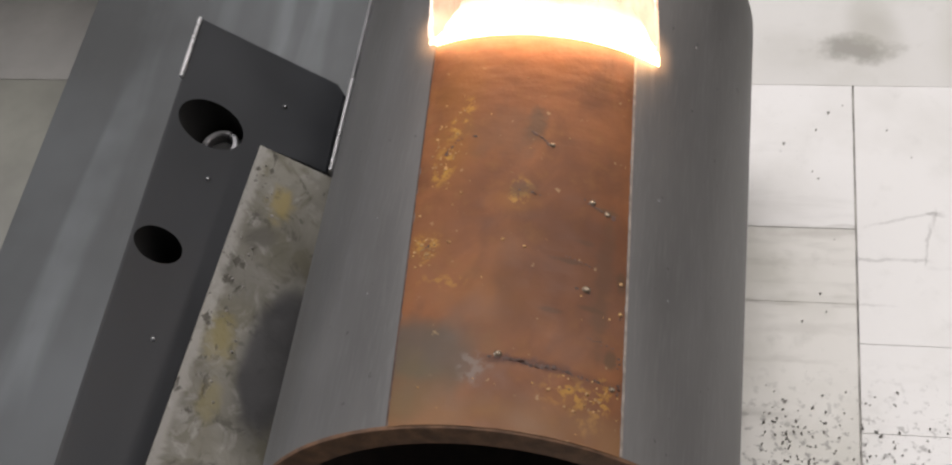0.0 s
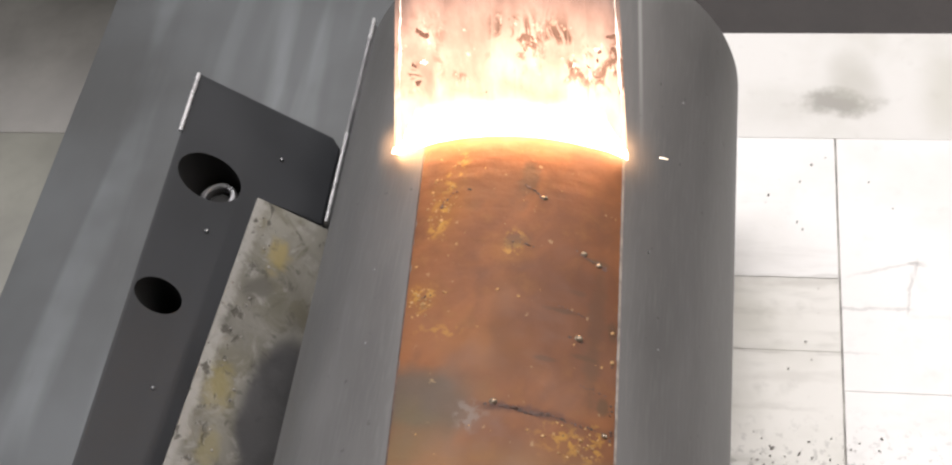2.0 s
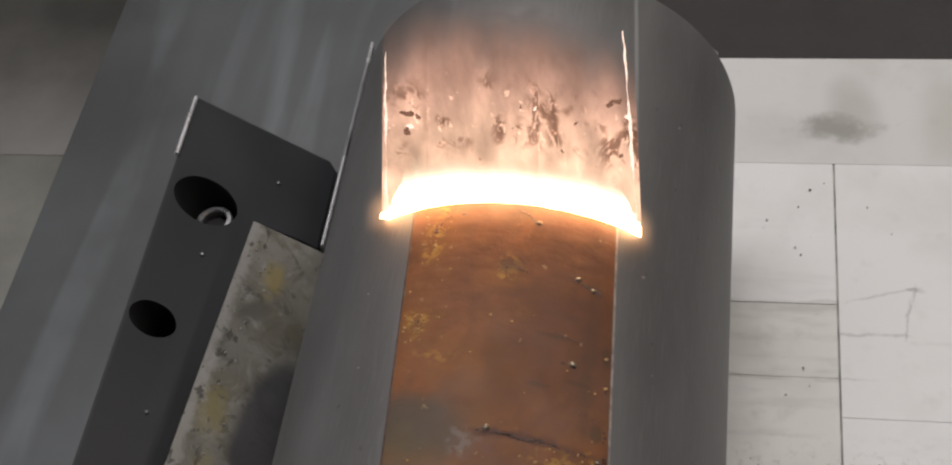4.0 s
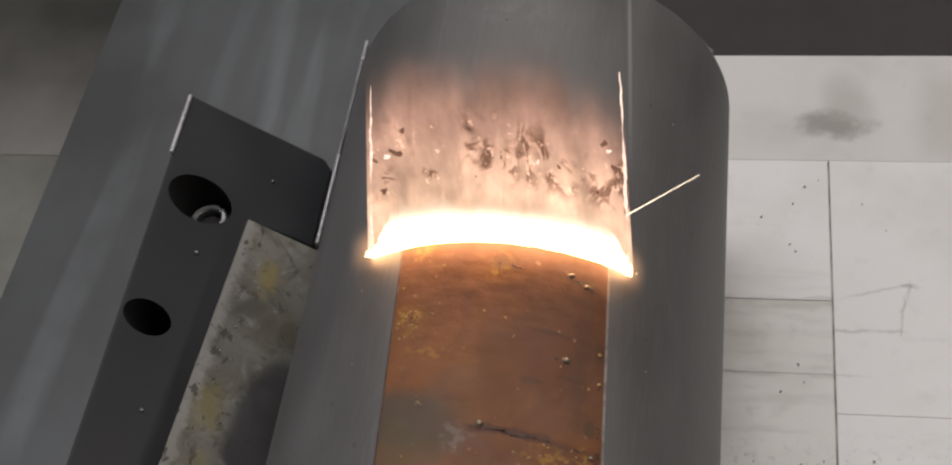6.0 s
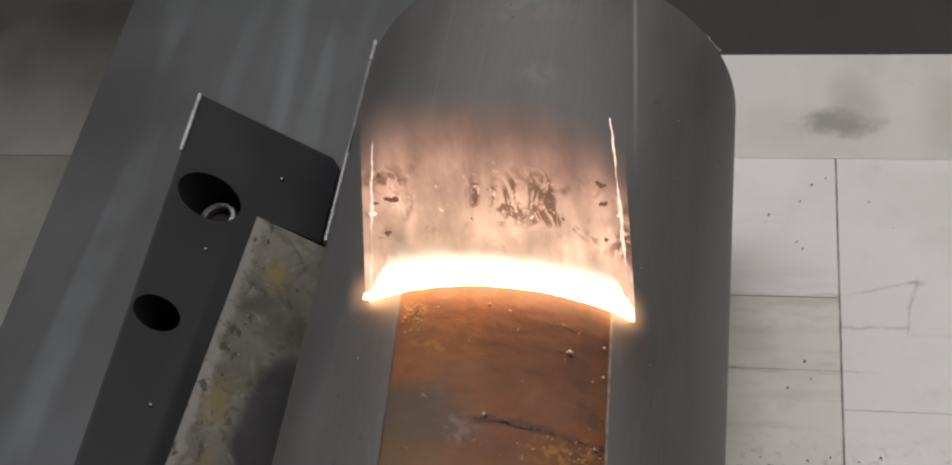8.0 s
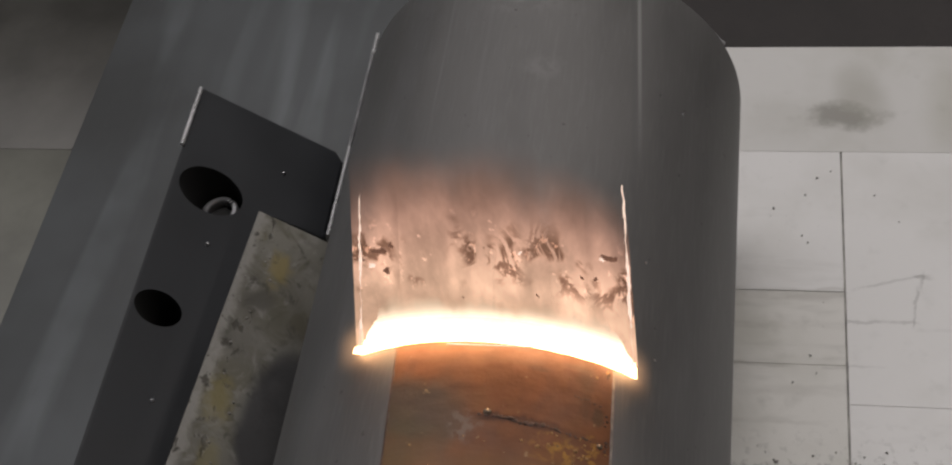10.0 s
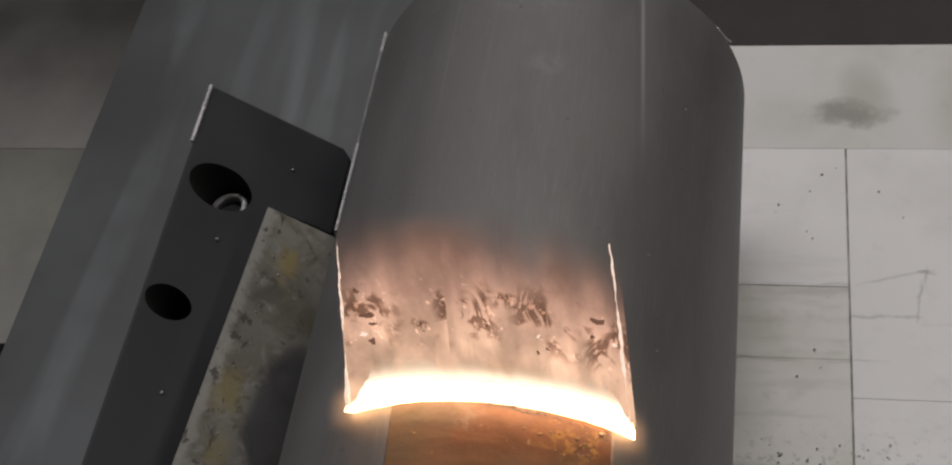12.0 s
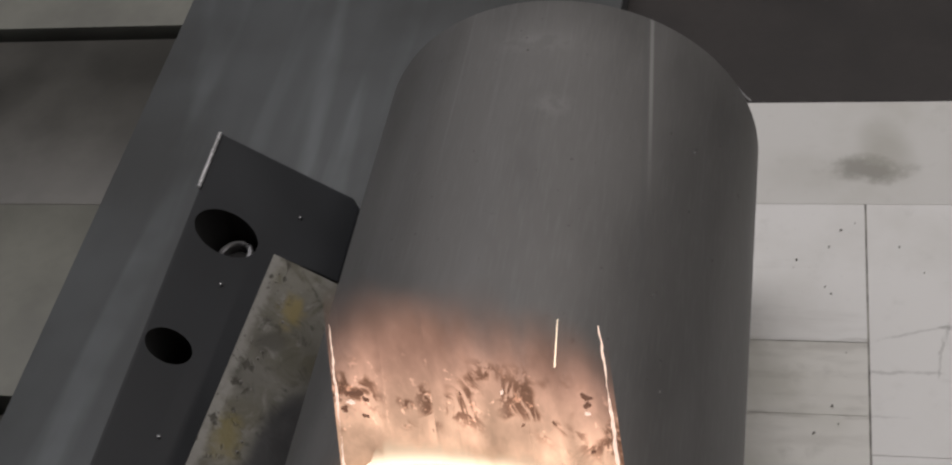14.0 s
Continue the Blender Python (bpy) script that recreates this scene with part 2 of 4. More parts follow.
def grit_tile(name, colour, dirt):
    n, base = tile_paint(name, colour, dirt, 0.45)
    p = n.xyz()
    dense = n.math("MULTIPLY", n.ramp(p[1], 0.135, 0.07), n.ramp(n.noise(240, 3, 0.6), 0.54, 0.66))
    base = n.mix(n.math("MULTIPLY", dense, 0.75), base, (0.13, 0.125, 0.12))
    smear = n.noise(55, 4, 0.6, (0.22, 1, 1))
    base = n.mix(n.math("MULTIPLY", n.ramp(smear, 0.50, 0.72), dirt * 0.8), base, (0.27, 0.26, 0.23))
    # grime dragged along two joints
    streak = n.ramp(n.noise(90, 4, 0.6, (0.35, 1, 1)), 0.34, 0.62)
    wavy = n.math("ADD", p[1], n.math("MULTIPLY", n.math("SUBTRACT", n.noise(60, 2, 0.5), 0.5), 0.006))
    for at, w, k in ((0.1935, 0.0045, 0.45), (0.1965, 0.0014, 0.6), (0.1770, 0.0030, 0.28), (0.1558, 0.0016, 0.6), (0.1430, 0.0040, 0.25), (0.1275, 0.0020, 0.3)):
        d = n.math("ABSOLUTE", n.math("SUBTRACT", wavy, at))
        base = n.mix(n.math("MULTIPLY", n.math("MULTIPLY", n.ramp(d, w, w * 0.2), streak), k * (0.2 + dirt)), base, (0.27, 0.25, 0.215))
    return n.finish(base, 0.45)


def glow(name, colour, strength):
    n = Nodes(name)
    flick = n.noise(220, 3, 0.6)
    n.put(n.shader.inputs["Base Color"], (0.02, 0.02, 0.02))
    n.put(n.shader.inputs["Emission Color"], colour)
    n.put(n.shader.inputs["Emission Strength"], n.ramp(flick, 0.2, 0.8, strength * 0.8, strength * 1.2))
    return n.mat


def shine(n, colour, power, alpha):
    """Ends a material as glow for thin vapour and painted bloom: see-through where alpha is 0."""
    emit = n.tree.nodes.new("ShaderNodeEmission")
    n.put(emit.inputs[0], colour)
    n.put(emit.inputs[1], power)
    clear = n.tree.nodes.new("ShaderNodeBsdfTransparent")
    blend = n.tree.nodes.new("ShaderNodeMixShader")
    n.link(alpha, blend.inputs[0])
    n.link(clear.outputs[0], blend.inputs[1])
    n.link(emit.outputs[0], blend.inputs[2])
    n.link(blend.outputs[0], n.out.inputs[0])
    return n.mat


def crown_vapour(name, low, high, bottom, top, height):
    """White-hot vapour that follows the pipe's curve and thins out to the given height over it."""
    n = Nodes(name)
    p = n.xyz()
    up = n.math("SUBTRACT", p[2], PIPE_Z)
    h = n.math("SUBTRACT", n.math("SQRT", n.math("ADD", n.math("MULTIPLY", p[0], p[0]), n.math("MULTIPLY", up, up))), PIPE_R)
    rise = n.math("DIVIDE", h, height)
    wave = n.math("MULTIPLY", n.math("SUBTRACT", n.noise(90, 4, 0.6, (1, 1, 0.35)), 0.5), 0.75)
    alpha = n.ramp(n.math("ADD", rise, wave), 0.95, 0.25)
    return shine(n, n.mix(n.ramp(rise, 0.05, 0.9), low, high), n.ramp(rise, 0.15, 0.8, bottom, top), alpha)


def curtain_vapour(name, line):
    """Peach vapour in a curtain over the line: columns and patches of uneven light, char clots half way up, fading brown at the top."""
    n = Nodes(name)
    place = n.tree.nodes.new("ShaderNodeTexCoord")
    place.object = line
    over = n.tree.nodes.new("ShaderNodeSeparateXYZ")
    n.link(place.outputs["Object"], over.inputs[0])
    crest_z = n.math("SQRT", n.math("MAXIMUM", n.math("SUBTRACT", PIPE_R * PIPE_R, n.math("MULTIPLY", over.outputs[0], over.outputs[0])), 0.0))
    rise = n.math("DIVIDE", n.math("SUBTRACT", n.math("SUBTRACT", over.outputs[2], PIPE_Z), crest_z), 0.087)
    info = n.tree.nodes.new("ShaderNodeObjectInfo")
    lift = n.tree.nodes.new("ShaderNodeVectorMath")
    n.link(n.coord.outputs["Object"], lift.inputs[0])
    n.link(info.outputs["Random"], lift.inputs[1])

    def cloud(across, up, detail, rough=0.55, distort=0.0):
        m = n.tree.nodes.new("ShaderNodeMapping")
        m.inputs["Scale"].default_value = (across, across, up)
        n.link(lift.outputs[0], m.inputs[0])
        t = n.tree.nodes.new("ShaderNodeTexNoise")
        t.inputs["Scale"].default_value, t.inputs["Detail"].default_value = 1.0, detail
        t.inputs["Roughness"].default_value, t.inputs["Distortion"].default_value = rough, distort
        n.link(m.outputs[0], t.inputs["Vector"])
        return t.outputs["Fac"]

    g = n.xyz("UV")
    edge = n.math("SUBTRACT", 1.0, n.math("ABSOLUTE", n.math("SUBTRACT", n.math("MULTIPLY", g[0], 2.0), 1.0)))
    patch, column, grain, cluster = cloud(34, 26, 2), cloud(85, 13, 2), cloud(420, 170, 3), cloud(75, 55, 2)
    top = n.math("ADD", rise, n.math("MULTIPLY", n.math("SUBTRACT", patch, 0.5), 0.30))
    alpha = n.math("MULTIPLY", n.ramp(top, 1.0, 0.50), n.ramp(edge, 0.0, 0.5), True)
    colour = n.mix(n.ramp(rise, 0.15, 0.75), (1.0, 0.61, 0.41), (1.0, 0.55, 0.40))
    power = n.ramp(top, 0.22, 0.88, 1.11, 0.36)
    for fac, low, high in ((patch, 0.60, 1.22), (column, 0.82, 1.14), (grain, 0.93, 1.07)):
        power = n.math("MULTIPLY", power, n.ramp(fac, 0.34, 0.66, low, high))
    # char clots and pale flecks gather in a belt
    belt = n.math("MULTIPLY", n.ramp(rise, 0.20, 0.34), n.ramp(rise, 0.70, 0.52))
    stroke = n.ramp(n.math("ABSOLUTE", n.math("SUBTRACT", cloud(105, 55, 4, 0.65, 0.9), 0.5)), 0.085, 0.020)
    clot = n.math("MULTIPLY", n.math("MULTIPLY", stroke, n.ramp(cluster, 0.50, 0.60)), belt)
    colour = n.mix(clot, colour, (1.0, 0.50, 0.32))
    power = n.math("MULTIPLY", power, n.math("SUBTRACT", 1.0, n.math("MULTIPLY", clot, 0.68)))
    fleck = n.math("ADD", cloud(300, 170, 3, 0.6), n.math("MULTIPLY", n.math("SUBTRACT", cluster, 0.5), 0.25))
    power = n.math("ADD", power, n.math("MULTIPLY", n.ramp(fleck, 0.635, 0.68), n.math("MULTIPLY", belt, 0.55)))
    return shine(n, colour, power, alpha)


def bloom_glow(name, colour, power, dense):
    """Lens bloom painted as a soft glow, densest along the middle of its ribbon."""
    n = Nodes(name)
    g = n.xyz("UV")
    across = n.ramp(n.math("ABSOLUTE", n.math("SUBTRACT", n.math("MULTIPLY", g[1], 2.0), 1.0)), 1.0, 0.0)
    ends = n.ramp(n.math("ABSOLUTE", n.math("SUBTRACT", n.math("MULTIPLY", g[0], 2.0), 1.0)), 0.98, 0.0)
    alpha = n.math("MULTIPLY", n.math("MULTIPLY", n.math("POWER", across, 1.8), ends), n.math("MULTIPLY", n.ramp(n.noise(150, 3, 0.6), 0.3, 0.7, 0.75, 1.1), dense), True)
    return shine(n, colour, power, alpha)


def plate_steel():
    n = Nodes("cold_rolled_steel_plate")
    cloud, streak, fine = n.noise(7, 4, 0.5), n.noise(26, 3, 0.5, (1, 0.10, 1), distort=0.3), n.noise(300, 3, 0.6, (1, 0.2, 1))
    base = n.mix(n.ramp(cloud, 0.35, 0.65), (0.095, 0.098, 0.099), (0.136, 0.144, 0.149))
    # soft bluish reflections, painted into the colour as long streaks
    base = n.mix(n.math("MULTIPLY", n.ramp(streak, 0.52, 0.66), n.ramp(cloud, 0.4, 0.6, 0.1, 0.5)), base, (0.27, 0.29, 0.30))
    base = n.mix(n.math("MULTIPLY", n.ramp(fine, 0.5, 0.8), 0.2), base, (0.14, 0.14, 0.14))
    n.bump(fine, 0.05, 0.0005)
    return n.finish(base, n.ramp(streak, 0.4, 0.7, 0.55, 0.44), 0.6)


STEEL, RUST = pipe_steel(), rust()
RUST_RIM = plain("pale_scoured_edge", (0.30, 0.26, 0.23), 0.5, 0.3, 0.15, 300)
RUST_END = plain("dark_rusted_end", (0.17, 0.09, 0.05), 0.7, 0.0, 0.2, 160, 0.5)
BORE = plain("dark_bore", (0.03, 0.022, 0.02), 0.8, 0.0, 0.2, 120, 0.4)
BLACK = plain("black_anodised_metal", (0.0200, 0.0220, 0.0255), 0.56, 0.0, 0.06, 30, 0.06, spec=0.42)
SOCKET = plain("zinc_plated_screw", (0.38, 0.38, 0.39), 0.32, 0.9, 0.1, 200)
DARK_HOLE = plain("dark_socket", (0.01, 0.01, 0.01), 0.8)
BRUSHED = plain("dull_steel_edge", (0.36, 0.36, 0.37), 0.35, 0.7, 0.08, 90, 0.1)
POLISHED = plain("polished_steel_edge", (0.72, 0.72, 0.73), 0.28, 0.6, 0.04, 60, 0.0)
PLATE = plate_steel()
PANEL = plain("ground_steel_panel", (0.086, 0.083, 0.076), 0.38, 0.5, 0.12, 14)
PANEL_PALE = plain("pale_panel", (0.150, 0.150, 0.130), 0.5, 0.2, 0.12, 14)
BENCH = plain("dark_bench_mat", (0.030, 0.026, 0.025), 0.7, 0.0, 0.15, 20)
WALL = plain("workshop_plaster", (0.55, 0.55, 0.54), 0.8, 0.0, 0.06, 3)
FLOOR = plain("concrete", (0.24, 0.24, 0.235), 0.75, 0.0, 0.15, 4)
TILE_SOOT = soot_tile()
TILE_MARKED = marked_tile()
TILE_WHITE = grit_tile("white_laminate", (0.79, 0.78, 0.77), 0.22)
TILE_GREY = grit_tile("greyed_laminate", (0.72, 0.705, 0.67), 0.5)
JOINT = plain("grimy_board_joint", (0.38, 0.365, 0.34), 0.8, 0.0, 0.2, 120)
GRIT = plain("dark_blast_grit", (0.28, 0.265, 0.25), 0.7, 0.2)
# flake and clot browns are faint emission, added so they don't turn black
FLAKE = glow("self_lit_char_flake", (1.0, 0.46, 0.28), 0.20)
CLOT = glow("self_lit_brown_clot", (1.0, 0.47, 0.30), 0.20)
PLASMA = glow("white_hot_plasma", (1.0, 0.51, 0.23), 19.0)
EDGE_GLOW = glow("glowing_beam_edge", (1.0, 0.74, 0.60), 1.3)
SPARK = glow("spark_glow", (1.0, 0.8, 0.6), 2.0)
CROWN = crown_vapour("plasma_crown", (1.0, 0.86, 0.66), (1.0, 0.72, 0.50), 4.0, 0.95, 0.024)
BLOOM = bloom_glow("painted_bloom", (1.0, 0.56, 0.30), 1.3, 0.52)


def pad_paint():
    n = Nodes("stained_pale_pad")
    big, mid, fine = n.noise(28, 4, 0.6, distort=0.5), n.noise(85, 4, 0.6, distort=0.8), n.noise(420, 3)
    base = n.mix(n.ramp(big, 0.38, 0.62), (0.205, 0.197, 0.17), (0.135, 0.128, 0.108))
    base = n.mix(n.math("MULTIPLY", n.ramp(mid, 0.54, 0.68), 0.45), base, (0.33, 0.32, 0.30))
    base = n.mix(n.math("MULTIPLY", n.ramp(n.noise(62, 4, 0.65, distort=0.8), 0.50, 0.62), 0.75), base, (0.105, 0.097, 0.07))
    base = n.mix(n.math("MULTIPLY", n.ramp(n.noise(120, 4, 0.65, distort=0.8), 0.56, 0.66), 0.7), base, (0.060, 0.057, 0.045))
    # u runs down the slope, y along the pipe
    p = n.xyz()
    u, y = n.math("SUBTRACT", n.math("MULTIPLY", p[0], 0.7867), n.math("MULTIPLY", p[2], 0.6174)), p[1]
    wob = n.math("MULTIPLY", n.math("SUBTRACT", mid, 0.5), 2.0)

    def blot(cu, cy, ru, ry, ragged=1.0):
        du, dy = n.math("DIVIDE", n.math("SUBTRACT", u, cu), ru), n.math("DIVIDE", n.math("SUBTRACT", y, cy), ry)
        d = n.math("SQRT", n.math("ADD", n.math("MULTIPLY", du, du), n.math("MULTIPLY", dy, dy)))
        return n.ramp(n.math("ADD", d, n.math("MULTIPLY", wob, ragged)), 1.25, 0.35)

    for cu, cy, ru, ry, k, c in ((-0.1315, 0.140, 0.006, 0.009, 0.65, (0.26, 0.205, 0.075)), (-0.141, 0.072, 0.007, 0.012, 0.7, (0.20, 0.165, 0.06)), (-0.139, 0.047, 0.005, 0.010, 0.5, (0.21, 0.18, 0.08)),
                                 (-0.1345, 0.1205, 0.009, 0.0065, 0.8, (0.085, 0.080, 0.070)), (-0.128, 0.117, 0.006, 0.006, 0.6, (0.11, 0.105, 0.08)), (-0.136, 0.100, 0.012, 0.014, 0.45, (0.16, 0.155, 0.14)),
                                 (-0.142, 0.152, 0.003, 0.004, 0.7, (0.12, 0.11, 0.07)), (-0.121, 0.158, 0.005, 0.002, 0.6, (0.16, 0.15, 0.13)), (-0.137, 0.030, 0.006, 0.007, 0.5, (0.14, 0.13, 0.10))):
        base = n.mix(n.math("MULTIPLY", blot(cu, cy, ru, ry), k), base, c)
    # the border along the jaw is rubbed pale, with dark chips
    inset = n.math("SUBTRACT", n.math("ADD", u, 0.1546), n.math("MULTIPLY", y, 0.0548))
    ragged = n.math("ADD", inset, n.math("MULTIPLY", n.math("SUBTRACT", mid, 0.5), 0.014))
    base = n.mix(n.math("MULTIPLY", n.ramp(ragged, 0.0055, 0.0020), 0.5), base, (0.36, 0.35, 0.33))
    chips = n.math("MULTIPLY", n.ramp(n.noise(190, 3, 0.6, (1, 0.7, 1)), 0.58, 0.64), n.ramp(ragged, 0.018, 0.007))
    base = n.mix(n.math("MULTIPLY", chips, 0.85), base, (0.06, 0.055, 0.045))
    # the pipe's shade, painted into the colour as a soft dark lens beside it
    pipe_shade = n.math("MAXIMUM", blot(-0.1150, 0.078, 0.0175, 0.034, 0.18), blot(-0.1195, 0.068, 0.0140, 0.034, 0.18))
    base = n.mix(n.math("MULTIPLY", n.ramp(pipe_shade, 0.02, 0.85), 0.9), base, (0.040, 0.040, 0.044))
    n.bump(n.math("SUBTRACT", n.math("ADD", mid, n.math("MULTIPLY", fine, 0.4)), chips), 0.4, 0.001)
    return n.finish(base, n.ramp(mid, 0.3, 0.7, 0.36, 0.55))


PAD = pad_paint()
OCHRE = plain("ochre_rust_grain", (0.36, 0.20, 0.065), 0.35, 0.1, 0.2, 300)
SCAB = plain("dark_rust_scab", (0.095, 0.050, 0.036), 0.45, 0.1, 0.25, 260, 0.5)
BEAD = plain("shiny_slag_bead", (0.27, 0.21, 0.15), 0.16, 0.4, 0.1, 300)


# ---- building helpers ----
def mesh_of(bm, *materials, smooth=True):
    bmesh.ops.recalc_face_normals(bm, faces=bm.faces)
    me = bpy.data.meshes.new("mesh")
    bm.to_mesh(me)
    bm.free()
    for m in materials:
        me.materials.append(m)
    if smooth:
        me.shade_smooth()
        me.set_sharp_from_angle(angle=radians(35))
    return me


def part(name, bm, material, parent=None, label="", smooth=True):
    mats = material if isinstance(material, (tuple, list)) else (material,)
    me = mesh_of(bm, *mats, smooth=smooth)
    me.name = name
    ob = new(name, me)
    ob.parent = parent
    return tagged(ob, label)


def box(x0, x1, y0, y1, z0, z1, bevel=0.0, segments=2):
    bm = bmesh.new()
    bmesh.ops.create_cube(bm, size=1)
    bmesh.ops.transform(bm, matrix=Matrix.Translation(((x0 + x1) / 2, (y0 + y1) / 2, (z0 + z1) / 2)) @ Matrix.Diagonal((x1 - x0, y1 - y0, z1 - z0, 1)), verts=bm.verts)
    if bevel:
        bmesh.ops.bevel(bm, geom=list(bm.edges), offset=bevel, segments=segments, profile=0.5, affect="EDGES")
    return bm


def structure(name, bm, material, label, category):
    return tagged(part(name, bm, material), label, category, kind="structure")


# ---- an unseen room shell, added to bounce light, and the bench ----
structure("floor", box(-3, 3, -3, 3, -1.0, -0.92), FLOOR, "grey concrete workshop floor under the bench", "floor")
structure("ceiling", box(-3, 3, -3, 3, 2.3, 2.4), WALL, "off-white plain ceiling of the unseen room shell", "ceiling")
structure("wall_north", box(-3, 3, 3, 3.1, -1.0, 2.4), WALL, "off-white wall of the unseen room shell", "wall")
structure("wall_south", box(-3, 3, -3.1, -3, -1.0, 2.4), WALL, "off-white wall of the unseen room shell", "wall")
structure("wall_east", box(3, 3.1, -3.1, 3.1, -1.0, 2.4), WALL, "off-white wall of the unseen room shell", "wall")


# the opening is made up, to go with the added lamp on the left
def wall_with_opening():
    bm = box(-3.1, -3, -3.1, -1.5, -1.0, 2.4)
    for b in (box(-3.1, -3, 0.3, 3.1, -1.0, 2.4), box(-3.1, -3, -1.5, 0.3, -1.0, 0.5), box(-3.1, -3, -1.5, 0.3, 1.9, 2.4)):
        me = bpy.data.meshes.new("tmp")
        b.to_mesh(me)
        b.free()
        bm.from_mesh(me)
        bpy.data.meshes.remove(me)
    return bm


structure("wall_west", wall_with_opening(), WALL, "off-white wall of the unseen room shell with an added opening", "wall")
bench = structure("workbench_top", box(-0.9, 0.9, -0.7, 1.3, -0.10, -0.02, 0.004), BENCH, "dark matte workbench top under the fixture", "workbench")


def bench_legs():
    for x in (-0.8, 0.8):
        for y in (-0.6, 1.2):
            part("leg", box(x - 0.04, x + 0.04, y - 0.04, y + 0.04, -0.92, -0.10, 0.003), BENCH, bench)


bench_legs()

# ---- base plate, slotted table panels and the white board ----
base_plate = tagged(part("base_plate", box(-0.270, -0.004, -0.5, 0.95, -0.0198, -0.002, 0.0012), PLATE),
                    "long grey cold-rolled steel base plate with soft painted reflection streaks", "steel plate")


def table_panels():
    # the split at 0.281 only steps the tone from pale to dark
    for y0, y1, m, label in ((-0.5, 0.1415, PANEL, "ground grey steel table panel beside a slot"),
                             (0.153, 0.28095, PANEL_PALE, "pale greenish-grey table panel"),
                             (0.28105, 0.4195, PANEL, "ground brownish-grey steel table panel, darker than its neighbours"),
                             (0.4325, 0.95, PANEL_PALE, "pale greenish-grey table panel")):
        tagged(part("table_panel", box(-0.88, -0.2709, y0, y1, -0.0198, -0.005, 0.0004), m), label, "table panel", group="slotted table panels")


table_panels()


def white_board():
    board = tagged(part("white_board", box(0.004, 0.62, -0.5, 0.352, -0.0198, -0.0008, 0.0005), JOINT),
                   "worn white laminate board of joined tiles, gritty and stained", "board")
    tiles = ((0.0045, 0.62, 0.2799, 0.352, TILE_SOOT), (0.0045, 0.1266, 0.19605, 0.2798, TILE_WHITE), (0.0045, 0.1266, 0.15655, 0.1958, TILE_GREY),
             (0.0045, 0.1266, 0.06005, 0.15635, TILE_GREY), (0.0045, 0.1266, -0.499, 0.0598, TILE_GREY), (0.1275, 0.62, 0.13685, 0.2798, TILE_MARKED),
             (0.1275, 0.62, 0.09505, 0.1367, TILE_WHITE), (0.1275, 0.62, -0.499, 0.09495, TILE_WHITE))
    for i, (x0, x1, y0, y1, m) in enumerate(tiles):
        lift = (0.0002, 0.00015, 0.0, 0.0001, 0.00015)[i % 5]
        part("tile", box(x0, x1, y0, y1, -0.0007, lift, 0.00012, 1), m, board)
    return board


white_board()


def board_grit():
    """Blast grit strewn over the board, thickest near the front."""
    rng = random.Random(4)
    bm = bmesh.new()
    for _ in range(280):
        front = rng.random() < 0.9
        x = 0.082 + abs(rng.gauss(0.0, 0.035)) + 0.005
        y = 0.105 - abs(rng.gauss(0.0, 0.035)) + rng.uniform(-0.01, 0.012) if front else rng.uniform(0.05, 0.27)
        s = rng.uniform(0.0002, 0.0007)
        m = Matrix.Translation((x, y, 0.0006 + s * 0.3)) @ Euler((rng.random() * 6, rng.random() * 6, rng.random() * 6)).to_matrix().to_4x4() @ Matrix.Diagonal((s * rng.uniform(0.7, 2.0), s, s * 0.6, 1))
        bmesh.ops.create_icosphere(bm, subdivisions=1, radius=1, matrix=m)
    tagged(part("grit", bm, GRIT), "dark blast grit scattered on the white board", "grit", kind="stuff")


board_grit()


# ---- the left half of the cradle: a sloping black jaw round a stained pale pad ----
SLOPE = 0.6655
U_LEFT, U_INNER, U_FOOT = -0.1848, -0.1489, -0.1160
JAW_END, FOOT_FRONT, JAW_FRONT = 0.2115, 0.1640, -0.34


def on_slope(u, y, h=0.0):
    """A point of the sloping plane: u down the slope, y along the pipe, h over it."""
    c, s = math.cos(SLOPE), math.sin(SLOPE)
    d = -0.0015 + h
    return Vector((u * c + d * s, y, -u * s + d * c))


def prism(outline, bottom, h=0.0):
    """A solid below a polygon of the sloping plane, with upright sides down to the height bottom."""
    bm = bmesh.new()
    top = [bm.verts.new(on_slope(u, y, h)) for u, y in outline]
    low = [bm.verts.new((v.co.x, v.co.y, bottom)) for v in top]
    face = bm.faces.new(top)
    bm.faces.new(low[::-1])
    n = len(top)
    for i in range(n):
        bm.faces.new((top[i], top[(i + 1) % n], low[(i + 1) % n], low[i]))
    return bm, face


def subtract(ob, bm):
    """Cut a solid out of ob's mesh for good."""
    cutter = new("cutter", mesh_of(bm, DARK_HOLE))
    mod = ob.modifiers.new("cut", "BOOLEAN")
    mod.operation, mod.solver, mod.object = "DIFFERENCE", "EXACT", cutter
    bpy.context.view_layer.update()
    made = bpy.data.meshes.new_from_object(ob.evaluated_get(bpy.context.evaluated_depsgraph_get()))
    ob.modifiers.remove(mod)
    ob.data = made
    bpy.data.objects.remove(cutter)


def cylinder(x, y, z0, z1, r, r2=None, segments=40):
    bm = bmesh.new()
    bmesh.ops.create_cone(bm, cap_ends=True, segments=segments, radius1=r, radius2=r if r2 is None else r2, depth=z1 - z0,
                          matrix=Matrix.Translation((x, y, (z0 + z1) / 2)))
    return bm


